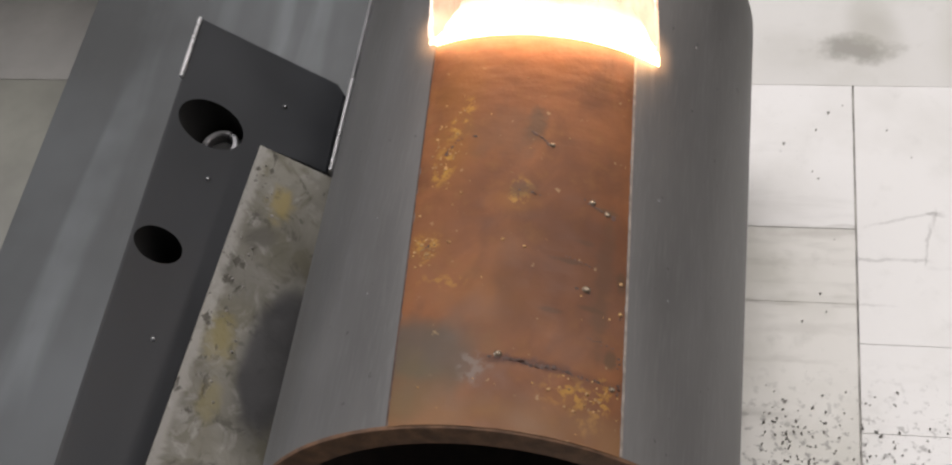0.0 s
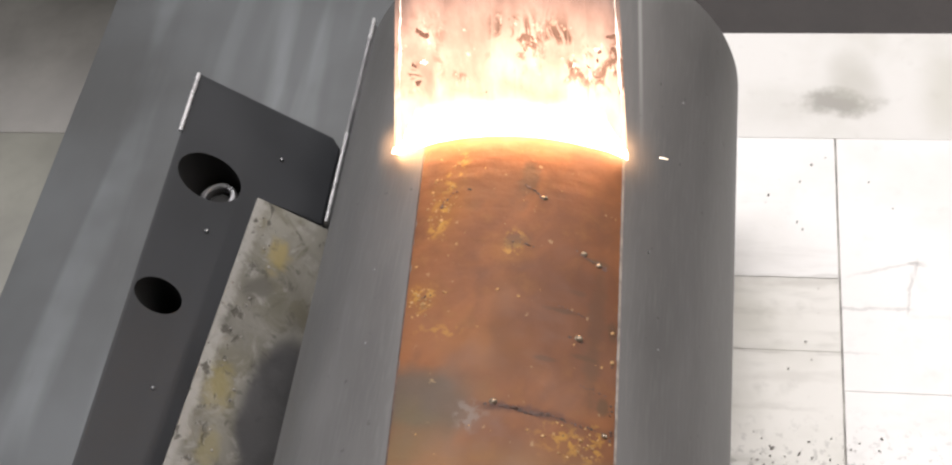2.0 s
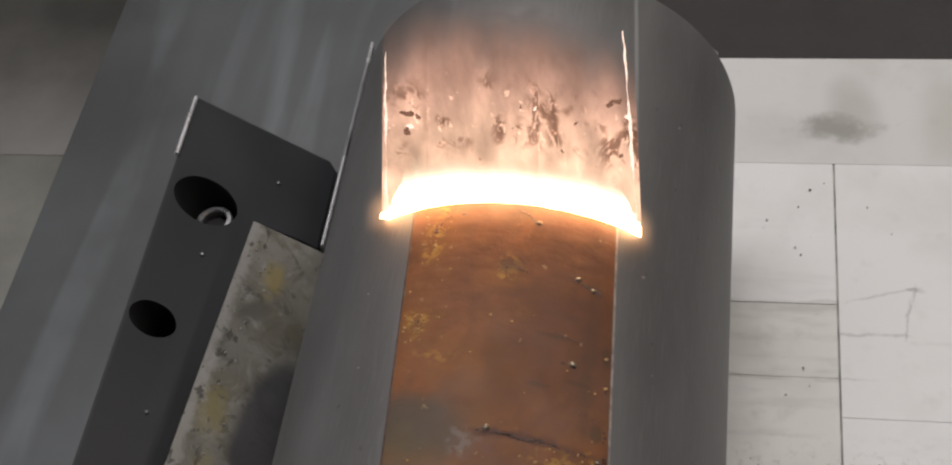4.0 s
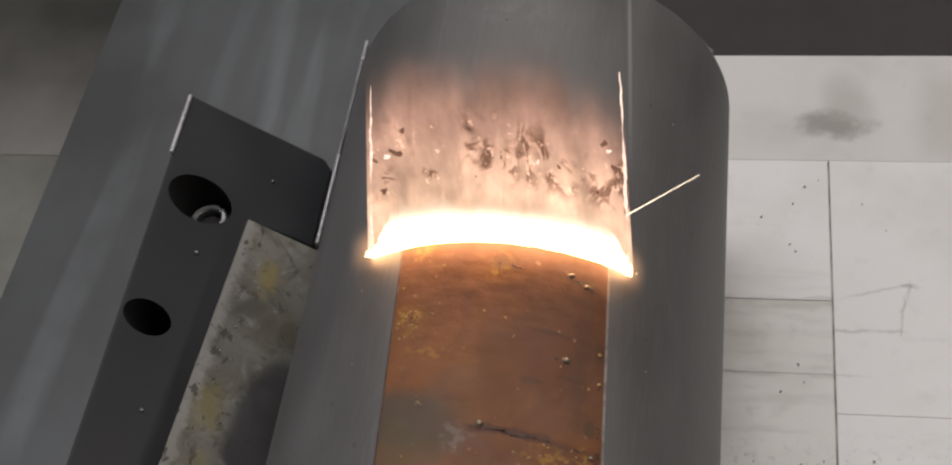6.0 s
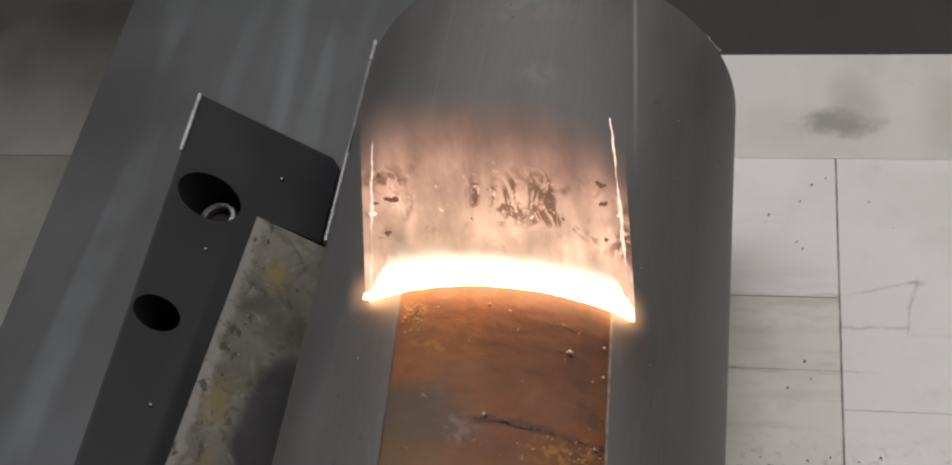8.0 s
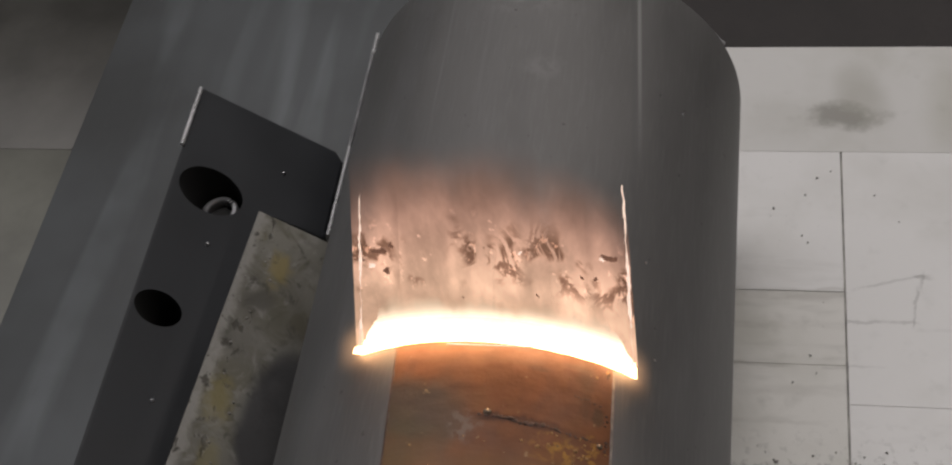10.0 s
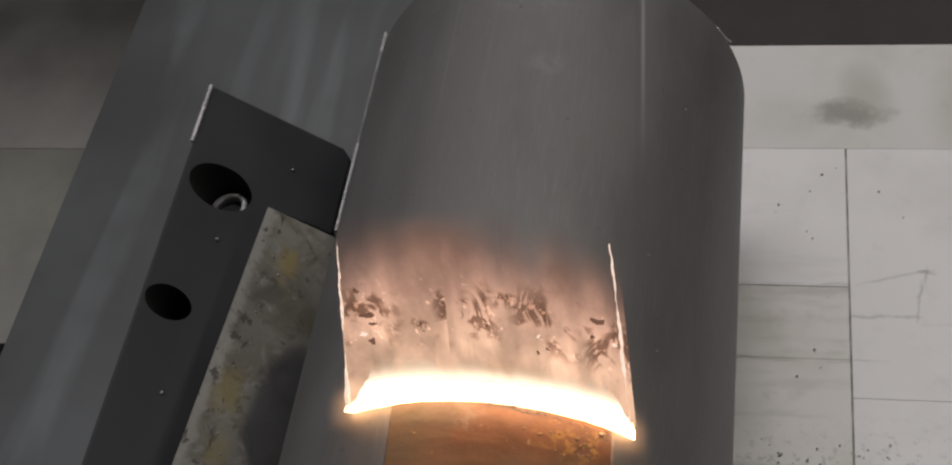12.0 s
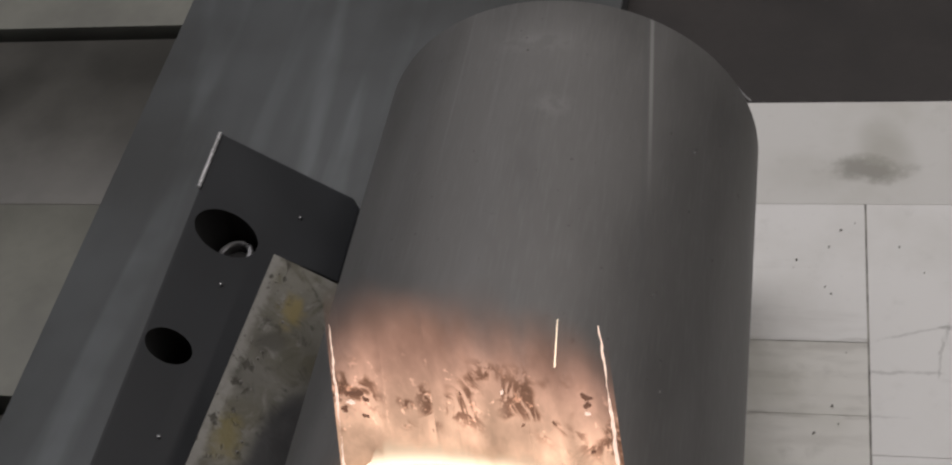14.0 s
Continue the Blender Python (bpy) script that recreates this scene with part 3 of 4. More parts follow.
def ring(x, y, z0, z1, outer, inner, segments=36, chamfer=0.0006):
    """A collar turned round an upright axis."""
    prof = [(inner, z0), (outer, z0), (outer, z1 - chamfer), (outer - chamfer, z1), (inner + chamfer, z1), (inner, z1 - chamfer)]
    bm = bmesh.new()
    loops = [[bm.verts.new((x + r * math.cos(a), y + r * math.sin(a), z)) for r, z in prof]
             for a in (2 * math.pi * i / segments for i in range(segments))]
    for i in range(segments):
        p, q = loops[i], loops[(i + 1) % segments]
        for k in range(len(prof)):
            bm.faces.new((p[k], q[k], q[(k + 1) % len(prof)], p[(k + 1) % len(prof)]))
    return bm


def jaw():
    bm, face = prism([(U_LEFT + 0.001, JAW_FRONT), (U_INNER - 0.0078, JAW_FRONT), (U_INNER - 0.0078, -0.02), (U_INNER + 0.0022, FOOT_FRONT), (U_FOOT, FOOT_FRONT), (U_FOOT, JAW_END - 0.004),
                      (U_FOOT - 0.004, JAW_END), (U_LEFT, JAW_END), (U_LEFT + 0.001, -0.04)], -0.002)
    bmesh.ops.bevel(bm, geom=[e for e in face.edges], offset=0.0011, segments=2, profile=0.5, affect="EDGES")
    body = tagged(part("clamp_jaw", bm, (BLACK, DARK_HOLE)), "black anodised sloping clamp jaw with two counterbored holes", "clamp jaw")
    h1, h2 = on_slope(-0.1673, 0.1625), on_slope(-0.1730, 0.1003)
    subtract(body, cylinder(h1.x, h1.y, h1.z - 0.020, h1.z + 0.03, 0.0110))
    subtract(body, cylinder(h2.x, h2.y, h2.z - 0.030, h2.z + 0.03, 0.0076))
    body.data.shade_smooth()
    body.data.set_sharp_from_angle(angle=radians(30))
    screw = part("cap_screw", ring(h1.x, h1.y, h1.z - 0.0198, h1.z - 0.0125, 0.0078, 0.0052), SOCKET, body, "zinc-plated socket cap screw deep in its counterbore")
    part("hex_socket", cylinder(h1.x, h1.y, h1.z - 0.0196, h1.z - 0.0165, 0.0052, segments=6), DARK_HOLE, screw)
    # a bright steel rod paints the highlight along the left bevel
    def edge(name, u, y0, y1, w, h=0.0004):
        a = bmesh.new()
        p, q = on_slope(u, y0, h), on_slope(u, y1, h)
        bmesh.ops.create_cone(a, cap_ends=True, segments=10, radius1=w, radius2=w, depth=(q - p).length,
                              matrix=Matrix.Translation((p + q) / 2) @ Matrix.Rotation(radians(90), 4, "X"))
        part(name, a, POLISHED, body, "bright steel rod that paints the bevel highlight")
    edge("highlight_edge", U_LEFT, 0.178, JAW_END - 0.001, 0.0009)
    # specks of spatter on the black faces
    rng = random.Random(9)
    for u, y in ((-0.140, 0.187), (-0.1622, 0.137), (-0.1645, 0.062)):
        s = bmesh.new()
        bmesh.ops.create_icosphere(s, subdivisions=2, radius=rng.uniform(0.0008, 0.0012), matrix=Matrix.Translation(on_slope(u, y, 0.0002)))
        part("spatter_speck", s, SOCKET, body)
    return body


jaw()


def pad():
    rng = random.Random(3)
    bm, face = prism([(U_INNER - 0.0074, JAW_FRONT), (-0.1100, JAW_FRONT), (-0.1100, 0.1634), (U_INNER + 0.0026, 0.1634), (U_INNER - 0.0074, -0.02)], -0.002, 0.0006)
    bmesh.ops.bevel(bm, geom=[e for e in face.edges], offset=0.0012, segments=2, profile=0.5, affect="EDGES")
    ob = tagged(part("cradle_pad", bm, PAD), "stained pale pad with yellow blotches and painted shade beside the pipe", "support pad")
    for _ in range(18):
        s = bmesh.new()
        u, y = rng.uniform(U_INNER + 0.005, U_INNER + 0.016), rng.uniform(0.0, 0.155)
        bmesh.ops.create_icosphere(s, subdivisions=1, radius=rng.uniform(0.0003, 0.0007), matrix=Matrix.Translation(on_slope(u, y, 0.0007)))
        part("grit_speck", s, GRIT, ob)
    return ob


pad()


def edge_strip():
    """A thin strip that stands between the jaw and the pipe, highlights painted at both ends of its upper edge."""
    y0, y1 = FOOT_FRONT + 0.001, 0.288
    bm, face = prism([(-0.1157, y0), (-0.1138, y0), (-0.1138, y1), (-0.1157, y1)], -0.002, 0.0012)
    bmesh.ops.bevel(bm, geom=[e for e in face.edges], offset=0.0005, segments=2, profile=0.5, affect="EDGES")
    strip = tagged(part("steel_strip", bm, BRUSHED), "thin upright steel strip beside the pipe with highlights painted on its edge", "steel strip")
    # bright end stretches stand in for reflections; the middle is kept duller
    for a, b, r, m in ((y0, JAW_END + 0.004, 0.0009, POLISHED), (JAW_END + 0.0041, 0.2745, 0.0006, BRUSHED), (0.2746, y1, 0.0009, POLISHED)):
        p, q = on_slope(-0.1148, a, 0.0018), on_slope(-0.1148, b, 0.0018)
        bead = bmesh.new()
        bmesh.ops.create_cone(bead, cap_ends=True, segments=12, radius1=r, radius2=r, depth=(q - p).length, matrix=Matrix.Translation((p + q) / 2) @ Matrix.Rotation(radians(90), 4, "X"))
        part("highlight_edge", bead, m, strip)


edge_strip()


def swarf_curl():
    """A curled metal shaving that lies behind the pipe."""
    pts = [Vector((0.052 + 0.018 * s, 0.376 + 0.004 * math.sin(5 * s), -0.0165 + 0.006 * math.sin(3.1 * s))) for s in (i / 14 for i in range(15))]
    bm = bmesh.new()
    rows = [[bm.verts.new(p + Vector((0, 0.0009 * math.cos(k * 1.5708), 0.0009 * math.sin(k * 1.5708)))) for k in range(4)] for p in pts]
    for p, q in zip(rows, rows[1:]):
        for k in range(4):
            bm.faces.new((p[k], p[(k + 1) % 4], q[(k + 1) % 4], q[k]))
    bm.faces.new(rows[0])
    bm.faces.new(rows[-1][::-1])
    tagged(part("metal_shaving", bm, POLISHED), "thin bright curled metal shaving on the dark bench", "metal shaving")


swarf_curl()

# ---- the pipe ----
PIPE_LENGTH = 0.2360
PIPE_BORE = 0.0695


def ring_of(bm, r, y, segments, start=0.0, end=360.0, closed=True):
    k = segments if closed else segments + 1
    return [bm.verts.new((r * math.sin(radians(start + (end - start) * i / segments)), y, PIPE_Z + r * math.cos(radians(start + (end - start) * i / segments)))) for i in range(k)]


def pipe():
    holder = tagged(new("steel_pipe"), "thick steel pipe with a brown rust strip, laser-cleaned grey elsewhere", "pipe")
    seg = 144
    bm = bmesh.new()
    prof = [(PIPE_R, 0.0014)] + [(PIPE_R, 0.0014 + (PIPE_LENGTH - 0.0028) * i / 12) for i in range(1, 13)]
    prof += [(PIPE_R - 0.0003, PIPE_LENGTH - 0.0004), (PIPE_R - 0.0012, PIPE_LENGTH)]
    loops = [ring_of(bm, r, y, seg) for r, y in prof]
    for p, q in zip(loops, loops[1:]):
        for i in range(seg):
            bm.faces.new((p[i], p[(i + 1) % seg], q[(i + 1) % seg], q[i]))
    part("outer_wall", bm, STEEL, holder)
    for y0, d, label in ((0.0, 1, "rusty dark cut end of the pipe"), (PIPE_LENGTH, -1, "")):
        bm = bmesh.new()
        rounded = [(PIPE_R, 0.0014), (PIPE_R - 0.0003, 0.0004)] if d > 0 else []
        prof = rounded + [(PIPE_R - 0.0012, y0), (PIPE_BORE + 0.0015, y0), (PIPE_BORE, y0 + d * 0.0015)]
        loops = [ring_of(bm, r, y, seg) for r, y in prof]
        for p, q in zip(loops, loops[1:]):
            for i in range(seg):
                bm.faces.new((p[i], p[(i + 1) % seg], q[(i + 1) % seg], q[i]))
        part("cut_end", bm, RUST_END, holder, label)
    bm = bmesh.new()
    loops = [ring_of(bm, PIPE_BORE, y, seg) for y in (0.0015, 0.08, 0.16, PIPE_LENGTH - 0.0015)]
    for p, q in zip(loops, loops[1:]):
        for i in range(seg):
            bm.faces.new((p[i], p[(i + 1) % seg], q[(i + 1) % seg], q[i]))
    part("bore", bm, BORE, holder, "dark bore of the pipe")
    for a, y, r in ((39.3, 0.0987, 0.0006), (48.0, 0.176, 0.0005), (44.0, 0.062, 0.0004), (-31.0, 0.083, 0.0004), (-29.0, 0.052, 0.0004)):
        bm = bmesh.new()
        bmesh.ops.create_icosphere(bm, subdivisions=1, radius=r, matrix=Matrix.Translation((PIPE_R * math.sin(radians(a)), y, PIPE_Z + PIPE_R * math.cos(radians(a)))))
        part("spatter_speck", bm, SOCKET, holder)
    return holder


PIPE = pipe()

# ---- the rust: a thin skin in narrow bands, each slid out of view behind the line as it arrives ----
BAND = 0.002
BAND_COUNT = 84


def rust_edges(y):
    """The strip's two borders in degrees from the pipe's top."""
    return -16.2 - 44.0 * y, 34.4 - 33.0 * y


def rust_bands():
    rng = random.Random(11)
    beads = [(11.3, 0.1077, 0.0009), (22.2, 0.0876, 0.0010), (26.1, 0.0846, 0.0009), (22.9, 0.0541, 0.0012), (-12.0, 0.112, 0.0006), (-13.5, 0.097, 0.0007),
             (-16.0, 0.0665, 0.0008), (-17.5, 0.064, 0.0007), (-14.5, 0.063, 0.0006), (8.0, 0.066, 0.0006), (3.0, 0.068, 0.0006), (25.5, 0.018, 0.0007), (28.5, 0.0165, 0.0006),
             (29.0, 0.046, 0.0005), (17.0, 0.0165, 0.0006), (5.5, 0.026, 0.0011), (31.0, 0.022, 0.0009), (31.0, 0.060, 0.0008), (31.5, 0.049, 0.0008)]
    for _ in range(120):
        cluster = rng.random()
        if cluster < 0.35:
            a, y = rng.gauss(-13.5, 2.2), rng.gauss(0.103, 0.010)
        elif cluster < 0.55:
            a, y = rng.gauss(-14.5, 2.5), rng.gauss(0.066, 0.004)
        elif cluster < 0.75:
            a, y = rng.gauss(25, 4), rng.gauss(0.018, 0.004)
        else:
            a, y = rng.uniform(-15, 31), rng.uniform(0.004, 0.16)
        lo, hi = rust_edges(y)
        beads.append((min(max(a, lo + 1.2), hi - 1.2), max(y, 0.004), rng.uniform(0.00025, 0.00055) if cluster < 0.75 else rng.uniform(0.0002, 0.0004)))
    # ragged dark scabs: runs of (degrees, place along) with a half width
    scabs = []
    for a0, y0, a1, y1, w in ((20.5, 0.0876, 27.8, 0.0842, 0.0007), (25.5, 0.0852, 28.4, 0.0836, 0.0009), (17.3, 0.0648, 24.2, 0.0628, 0.0005), (20.5, 0.0538, 23.2, 0.0528, 0.0006),
                              (7.0, 0.1125, 10.8, 0.1080, 0.0008), (6.0, 0.0880, 10.0, 0.0868, 0.0006), (-14.6, 0.1035, -12.8, 0.1062, 0.0008), (-12.6, 0.107, -10.8, 0.1095, 0.0005), (-7.5, 0.1105, -7.0, 0.1098, 0.0006),
                              (31.2, 0.0500, 31.6, 0.0475, 0.0006), (32.4, 0.0240, 32.6, 0.0205, 0.0007), (31.8, 0.0330, 32.1, 0.0295, 0.0005), (30.6, 0.0640, 31.0, 0.0605, 0.0005),
                              (4.0, 0.0250, 12.0, 0.0243, 0.0009), (11.0, 0.0240, 18.0, 0.0241, 0.0012), (18.0, 0.0240, 24.0, 0.0228, 0.0007), (24.0, 0.0226, 31.0, 0.0229, 0.0006),
                              (24.0, 0.0372, 30.0, 0.0362, 0.0005), (-15.0, 0.0655, -13.0, 0.0662, 0.0005)):
        steps = max(3, int(abs(a1 - a0) * 1.1 + abs(y1 - y0) * 700))
        for i in range(steps + 1):
            f = i / steps
            scabs.append((a0 + (a1 - a0) * f + rng.gauss(0, 0.25), y0 + (y1 - y0) * f + rng.gauss(0, 0.00025), w * rng.uniform(0.5, 1.0)))
    bands = []
    for k in range(BAND_COUNT):
        y0, y1 = k * BAND, (k + 1) * BAND
        bm = bmesh.new()
        n = 30
        rows = []
        for y in (max(y0, 0.0015), (y0 + y1) / 2, y1):
            lo, hi = rust_edges(y)
            lo += 0.35 * noise.noise((0.0, y * 260, 3.0))
            hi += 0.35 * noise.noise((5.0, y * 260, 1.0))
            row = []
            for i in range(n + 1):
                a = lo + (hi - lo) * i / n
                thick = 0.00028 + 0.00022 * noise.noise((a * 0.35, y * 230, 7.0)) + 0.00008 * noise.noise((a * 1.3, y * 800, 2.0))
                if i in (0, n):
                    thick = 0.00005
                r = PIPE_R + max(0.00005, thick)
                row.append(bm.verts.new((r * math.sin(radians(a)), y, PIPE_Z + r * math.cos(radians(a)))))
            rows.append(row)
        for p, q in zip(rows, rows[1:]):
            for i in range(n):
                f = bm.faces.new((p[i], p[i + 1], q[i + 1], q[i]))
        for a, y, s in beads:
            if y0 <= y < y1:
                r = PIPE_R + 0.0003
                big = s > 0.00085
                made = bmesh.ops.create_icosphere(bm, subdivisions=2 if big else 1, radius=s * (1.05 if big else 0.9), matrix=Matrix.Translation((r * math.sin(radians(a)), y, PIPE_Z + r * math.cos(radians(a)))) @ Matrix.Diagonal((1.2, 1, 0.8, 1)))
                for f in {f for v in made["verts"] for f in v.link_faces}:
                    f.material_index = 2 if big else 3
        for a, y, s in scabs:
            if y0 <= y < y1:
                r = PIPE_R + 0.00025
                made = bmesh.ops.create_icosphere(bm, subdivisions=1, radius=s, matrix=Matrix.Translation((r * math.sin(radians(a)), y, PIPE_Z + r * math.cos(radians(a))))
                                                  @ Matrix.Rotation(radians(a), 4, "Y") @ Matrix.Diagonal((rng.uniform(0.8, 1.6), rng.uniform(0.6, 1.1), rng.uniform(0.35, 0.7), 1)))
                for f in {f for v in made["verts"] for f in v.link_faces}:
                    f.material_index = 4
        for side in (0, 1):
            rim = []
            for y in (max(y0, 0.0015), y1):
                edge = rust_edges(y)[side]
                out = -0.4 if side == 0 else 0.65
                rim.append([(PIPE_R + 0.00012, edge), (PIPE_R + 0.00016, edge + out)])
            quad = [rim[0][0], rim[0][1], rim[1][1], rim[1][0]]
            ys = [max(y0, 0.0015)] * 2 + [y1] * 2
            f = bm.faces.new([bm.verts.new((r * math.sin(radians(a)), y, PIPE_Z + r * math.cos(radians(a)))) for (r, a), y in zip(quad, ys)])
            f.material_index = 4 if side == 0 else 1
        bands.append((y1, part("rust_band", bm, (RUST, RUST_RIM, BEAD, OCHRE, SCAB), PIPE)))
    return bands


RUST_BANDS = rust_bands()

# ---- the laser line with its plume ----
# where the line stands along the pipe, by seconds
LINE = ((0.0, 0.1580), (0.5, 0.1520), (1.0, 0.1475), (1.5, 0.1420), (2.0, 0.1360), (2.5, 0.1305), (3.0, 0.1255), (5.5, 0.1028), (6.0, 0.0978), (6.5, 0.0937),
        (7.0, 0.0876), (7.5, 0.0830), (8.0, 0.0769), (10.5, 0.0464), (11.0, 0.0395), (11.5, 0.0330), (12.0, 0.0265), (12.5, 0.0211), (13.0, 0.0134), (13.5, 0.0095), (14.0, 0.0085))


def line_at(t):
    for (t0, y0), (t1, y1) in zip(LINE, LINE[1:]):
        if t <= t1:
            return y0 + (y1 - y0) * (t - t0) / (t1 - t0)
    return LINE[-1][1]


def rim(a, h=0.0, r=PIPE_R):
    return r * math.sin(radians(a)), PIPE_Z + r * math.cos(radians(a)) + h


def crest(a0, a1, h, thick, name, material, parent, steps=40, seed=1, sink=0.0006, flat=False, taper=0):
    """A low wall of light along the pipe's curve, from the angle a0 to a1, with an uneven crest."""
    bm = bmesh.new()
    rows = []
    for i in range(steps + 1):
        a = a0 + (a1 - a0) * i / steps
        end = min(i, steps - i) / steps
        top = h * (0.9 + 0.16 * noise.noise((a * 0.09, seed, 0.0)) + (0.22 if taper else 0.12) * noise.noise((a * 0.55, seed, 3.0))) * (1.0 if flat else 0.55 + 0.45 * min(1, end * 9))
        if taper:
            top *= min(1.0, 0.3 + 1.6 * (i if taper < 0 else steps - i) / steps)
        x, z = rim(a)
        rows.append([bm.verts.new(p) for p in ((x, -thick, z - sink), (x, thick, z - sink), (x, thick * 0.7, z + top * 0.6), (x, 0, z + top), (x, -thick * 0.7, z + top * 0.6))])
    for p, q in zip(rows, rows[1:]):
        for k in range(5):
            bm.faces.new((p[k], p[(k + 1) % 5], q[(k + 1) % 5], q[k]))
    bm.faces.new(rows[0])
    bm.faces.new(rows[-1][::-1])
    return part(name, bm, material, parent)


def bloom_ribbon(a0, a1, half, parent, steps=24):
    """A ribbon of painted bloom in front of the line, tilted to face the camera."""
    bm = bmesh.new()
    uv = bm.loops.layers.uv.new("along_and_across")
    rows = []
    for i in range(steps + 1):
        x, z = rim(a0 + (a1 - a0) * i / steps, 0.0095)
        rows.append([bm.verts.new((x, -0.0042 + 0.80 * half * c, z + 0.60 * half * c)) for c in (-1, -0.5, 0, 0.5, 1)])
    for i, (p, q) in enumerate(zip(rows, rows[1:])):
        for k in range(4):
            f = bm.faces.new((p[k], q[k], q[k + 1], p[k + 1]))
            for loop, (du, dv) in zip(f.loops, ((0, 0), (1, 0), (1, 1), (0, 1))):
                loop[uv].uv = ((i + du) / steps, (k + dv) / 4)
    return part("painted_bloom", bm, BLOOM, parent)


def flare(a, size, parent, seed):
    """A knot of plasma with short prongs where the line ends."""
    rng = random.Random(seed)
    x, z = rim(a, 0.0025)
    bm = bmesh.new()
    bmesh.ops.create_icosphere(bm, subdivisions=3, radius=size)
    prongs = [Vector((rng.uniform(-1, 1), rng.uniform(-0.3, 0.3), rng.uniform(-1, 1))).normalized() for _ in range(5)]
    for v in bm.verts:
        d = v.co.normalized()
        v.co *= 0.75 + 0.35 * noise.noise(v.co * 420) + sum(0.7 * max(0.0, d.dot(p) - 0.86) / 0.14 for p in prongs)
    bmesh.ops.transform(bm, matrix=Matrix.Translation((x, 0, z)), verts=bm.verts)
    return part("plasma_knot", bm, PLASMA, parent)


def laser_line():
    holder = tagged(new("laser_plume"), "white-hot laser line with a pinkish glowing vapour plume", "laser plume")
    crest(-11, 25, 0.0088, 0.0016, "plasma_line", PLASMA, holder)
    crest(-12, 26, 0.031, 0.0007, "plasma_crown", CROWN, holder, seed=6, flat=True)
    bloom_ribbon(-34, 44, 0.0155, holder)
    left = crest(-32.2, -8.0, 0.0075, 0.0015, "line_end", PLASMA, holder, 24, 3)
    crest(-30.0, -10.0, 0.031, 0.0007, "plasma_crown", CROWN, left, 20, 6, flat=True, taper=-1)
    flare(-29.9, 0.0023, left, 4)
    bloom_ribbon(-39.5, -20.0, 0.011, left, 20)
    right = crest(22.0, 39.4, 0.0065, 0.0015, "line_end", PLASMA, holder, 14, 8)
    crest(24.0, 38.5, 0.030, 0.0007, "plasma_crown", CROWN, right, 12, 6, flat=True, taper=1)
    flare(37.8, 0.0025, right, 7)
    bloom_ribbon(27.0, 45.5, 0.011, right, 20)
    return holder, left, right


LASER, LEFT_END, RIGHT_END = laser_line()
PLUME = curtain_vapour("glowing_vapour", LASER)


def tongue(width, height, bow, lean, u0=0.0, u1=1.0):
    """An upright, bowed tongue of vapour that narrows a little to its top."""
    bm = bmesh.new()
    rows = []
    for i in range(9):
        s = i / 8
        w = width / 2
        rows.append([bm.verts.new((lean * s * height + w * c, bow * (1 - c * c) * (1 - 0.5 * s), height * s)) for c in (-1, -0.6, -0.2, 0.2, 0.6, 1)])
    uv = bm.loops.layers.uv.new("across_and_up")
    for i, (p, q) in enumerate(zip(rows, rows[1:])):
        for k in range(5):
            f = bm.faces.new((p[k], p[k + 1], q[k + 1], q[k]))
            for loop, (du, dv) in zip(f.loops, ((0, 0), (1, 0), (1, 1), (0, 1))):
                loop[uv].uv = (u0 + (u1 - u0) * (k + du) / 5, (i + dv) / 8)
    return bm


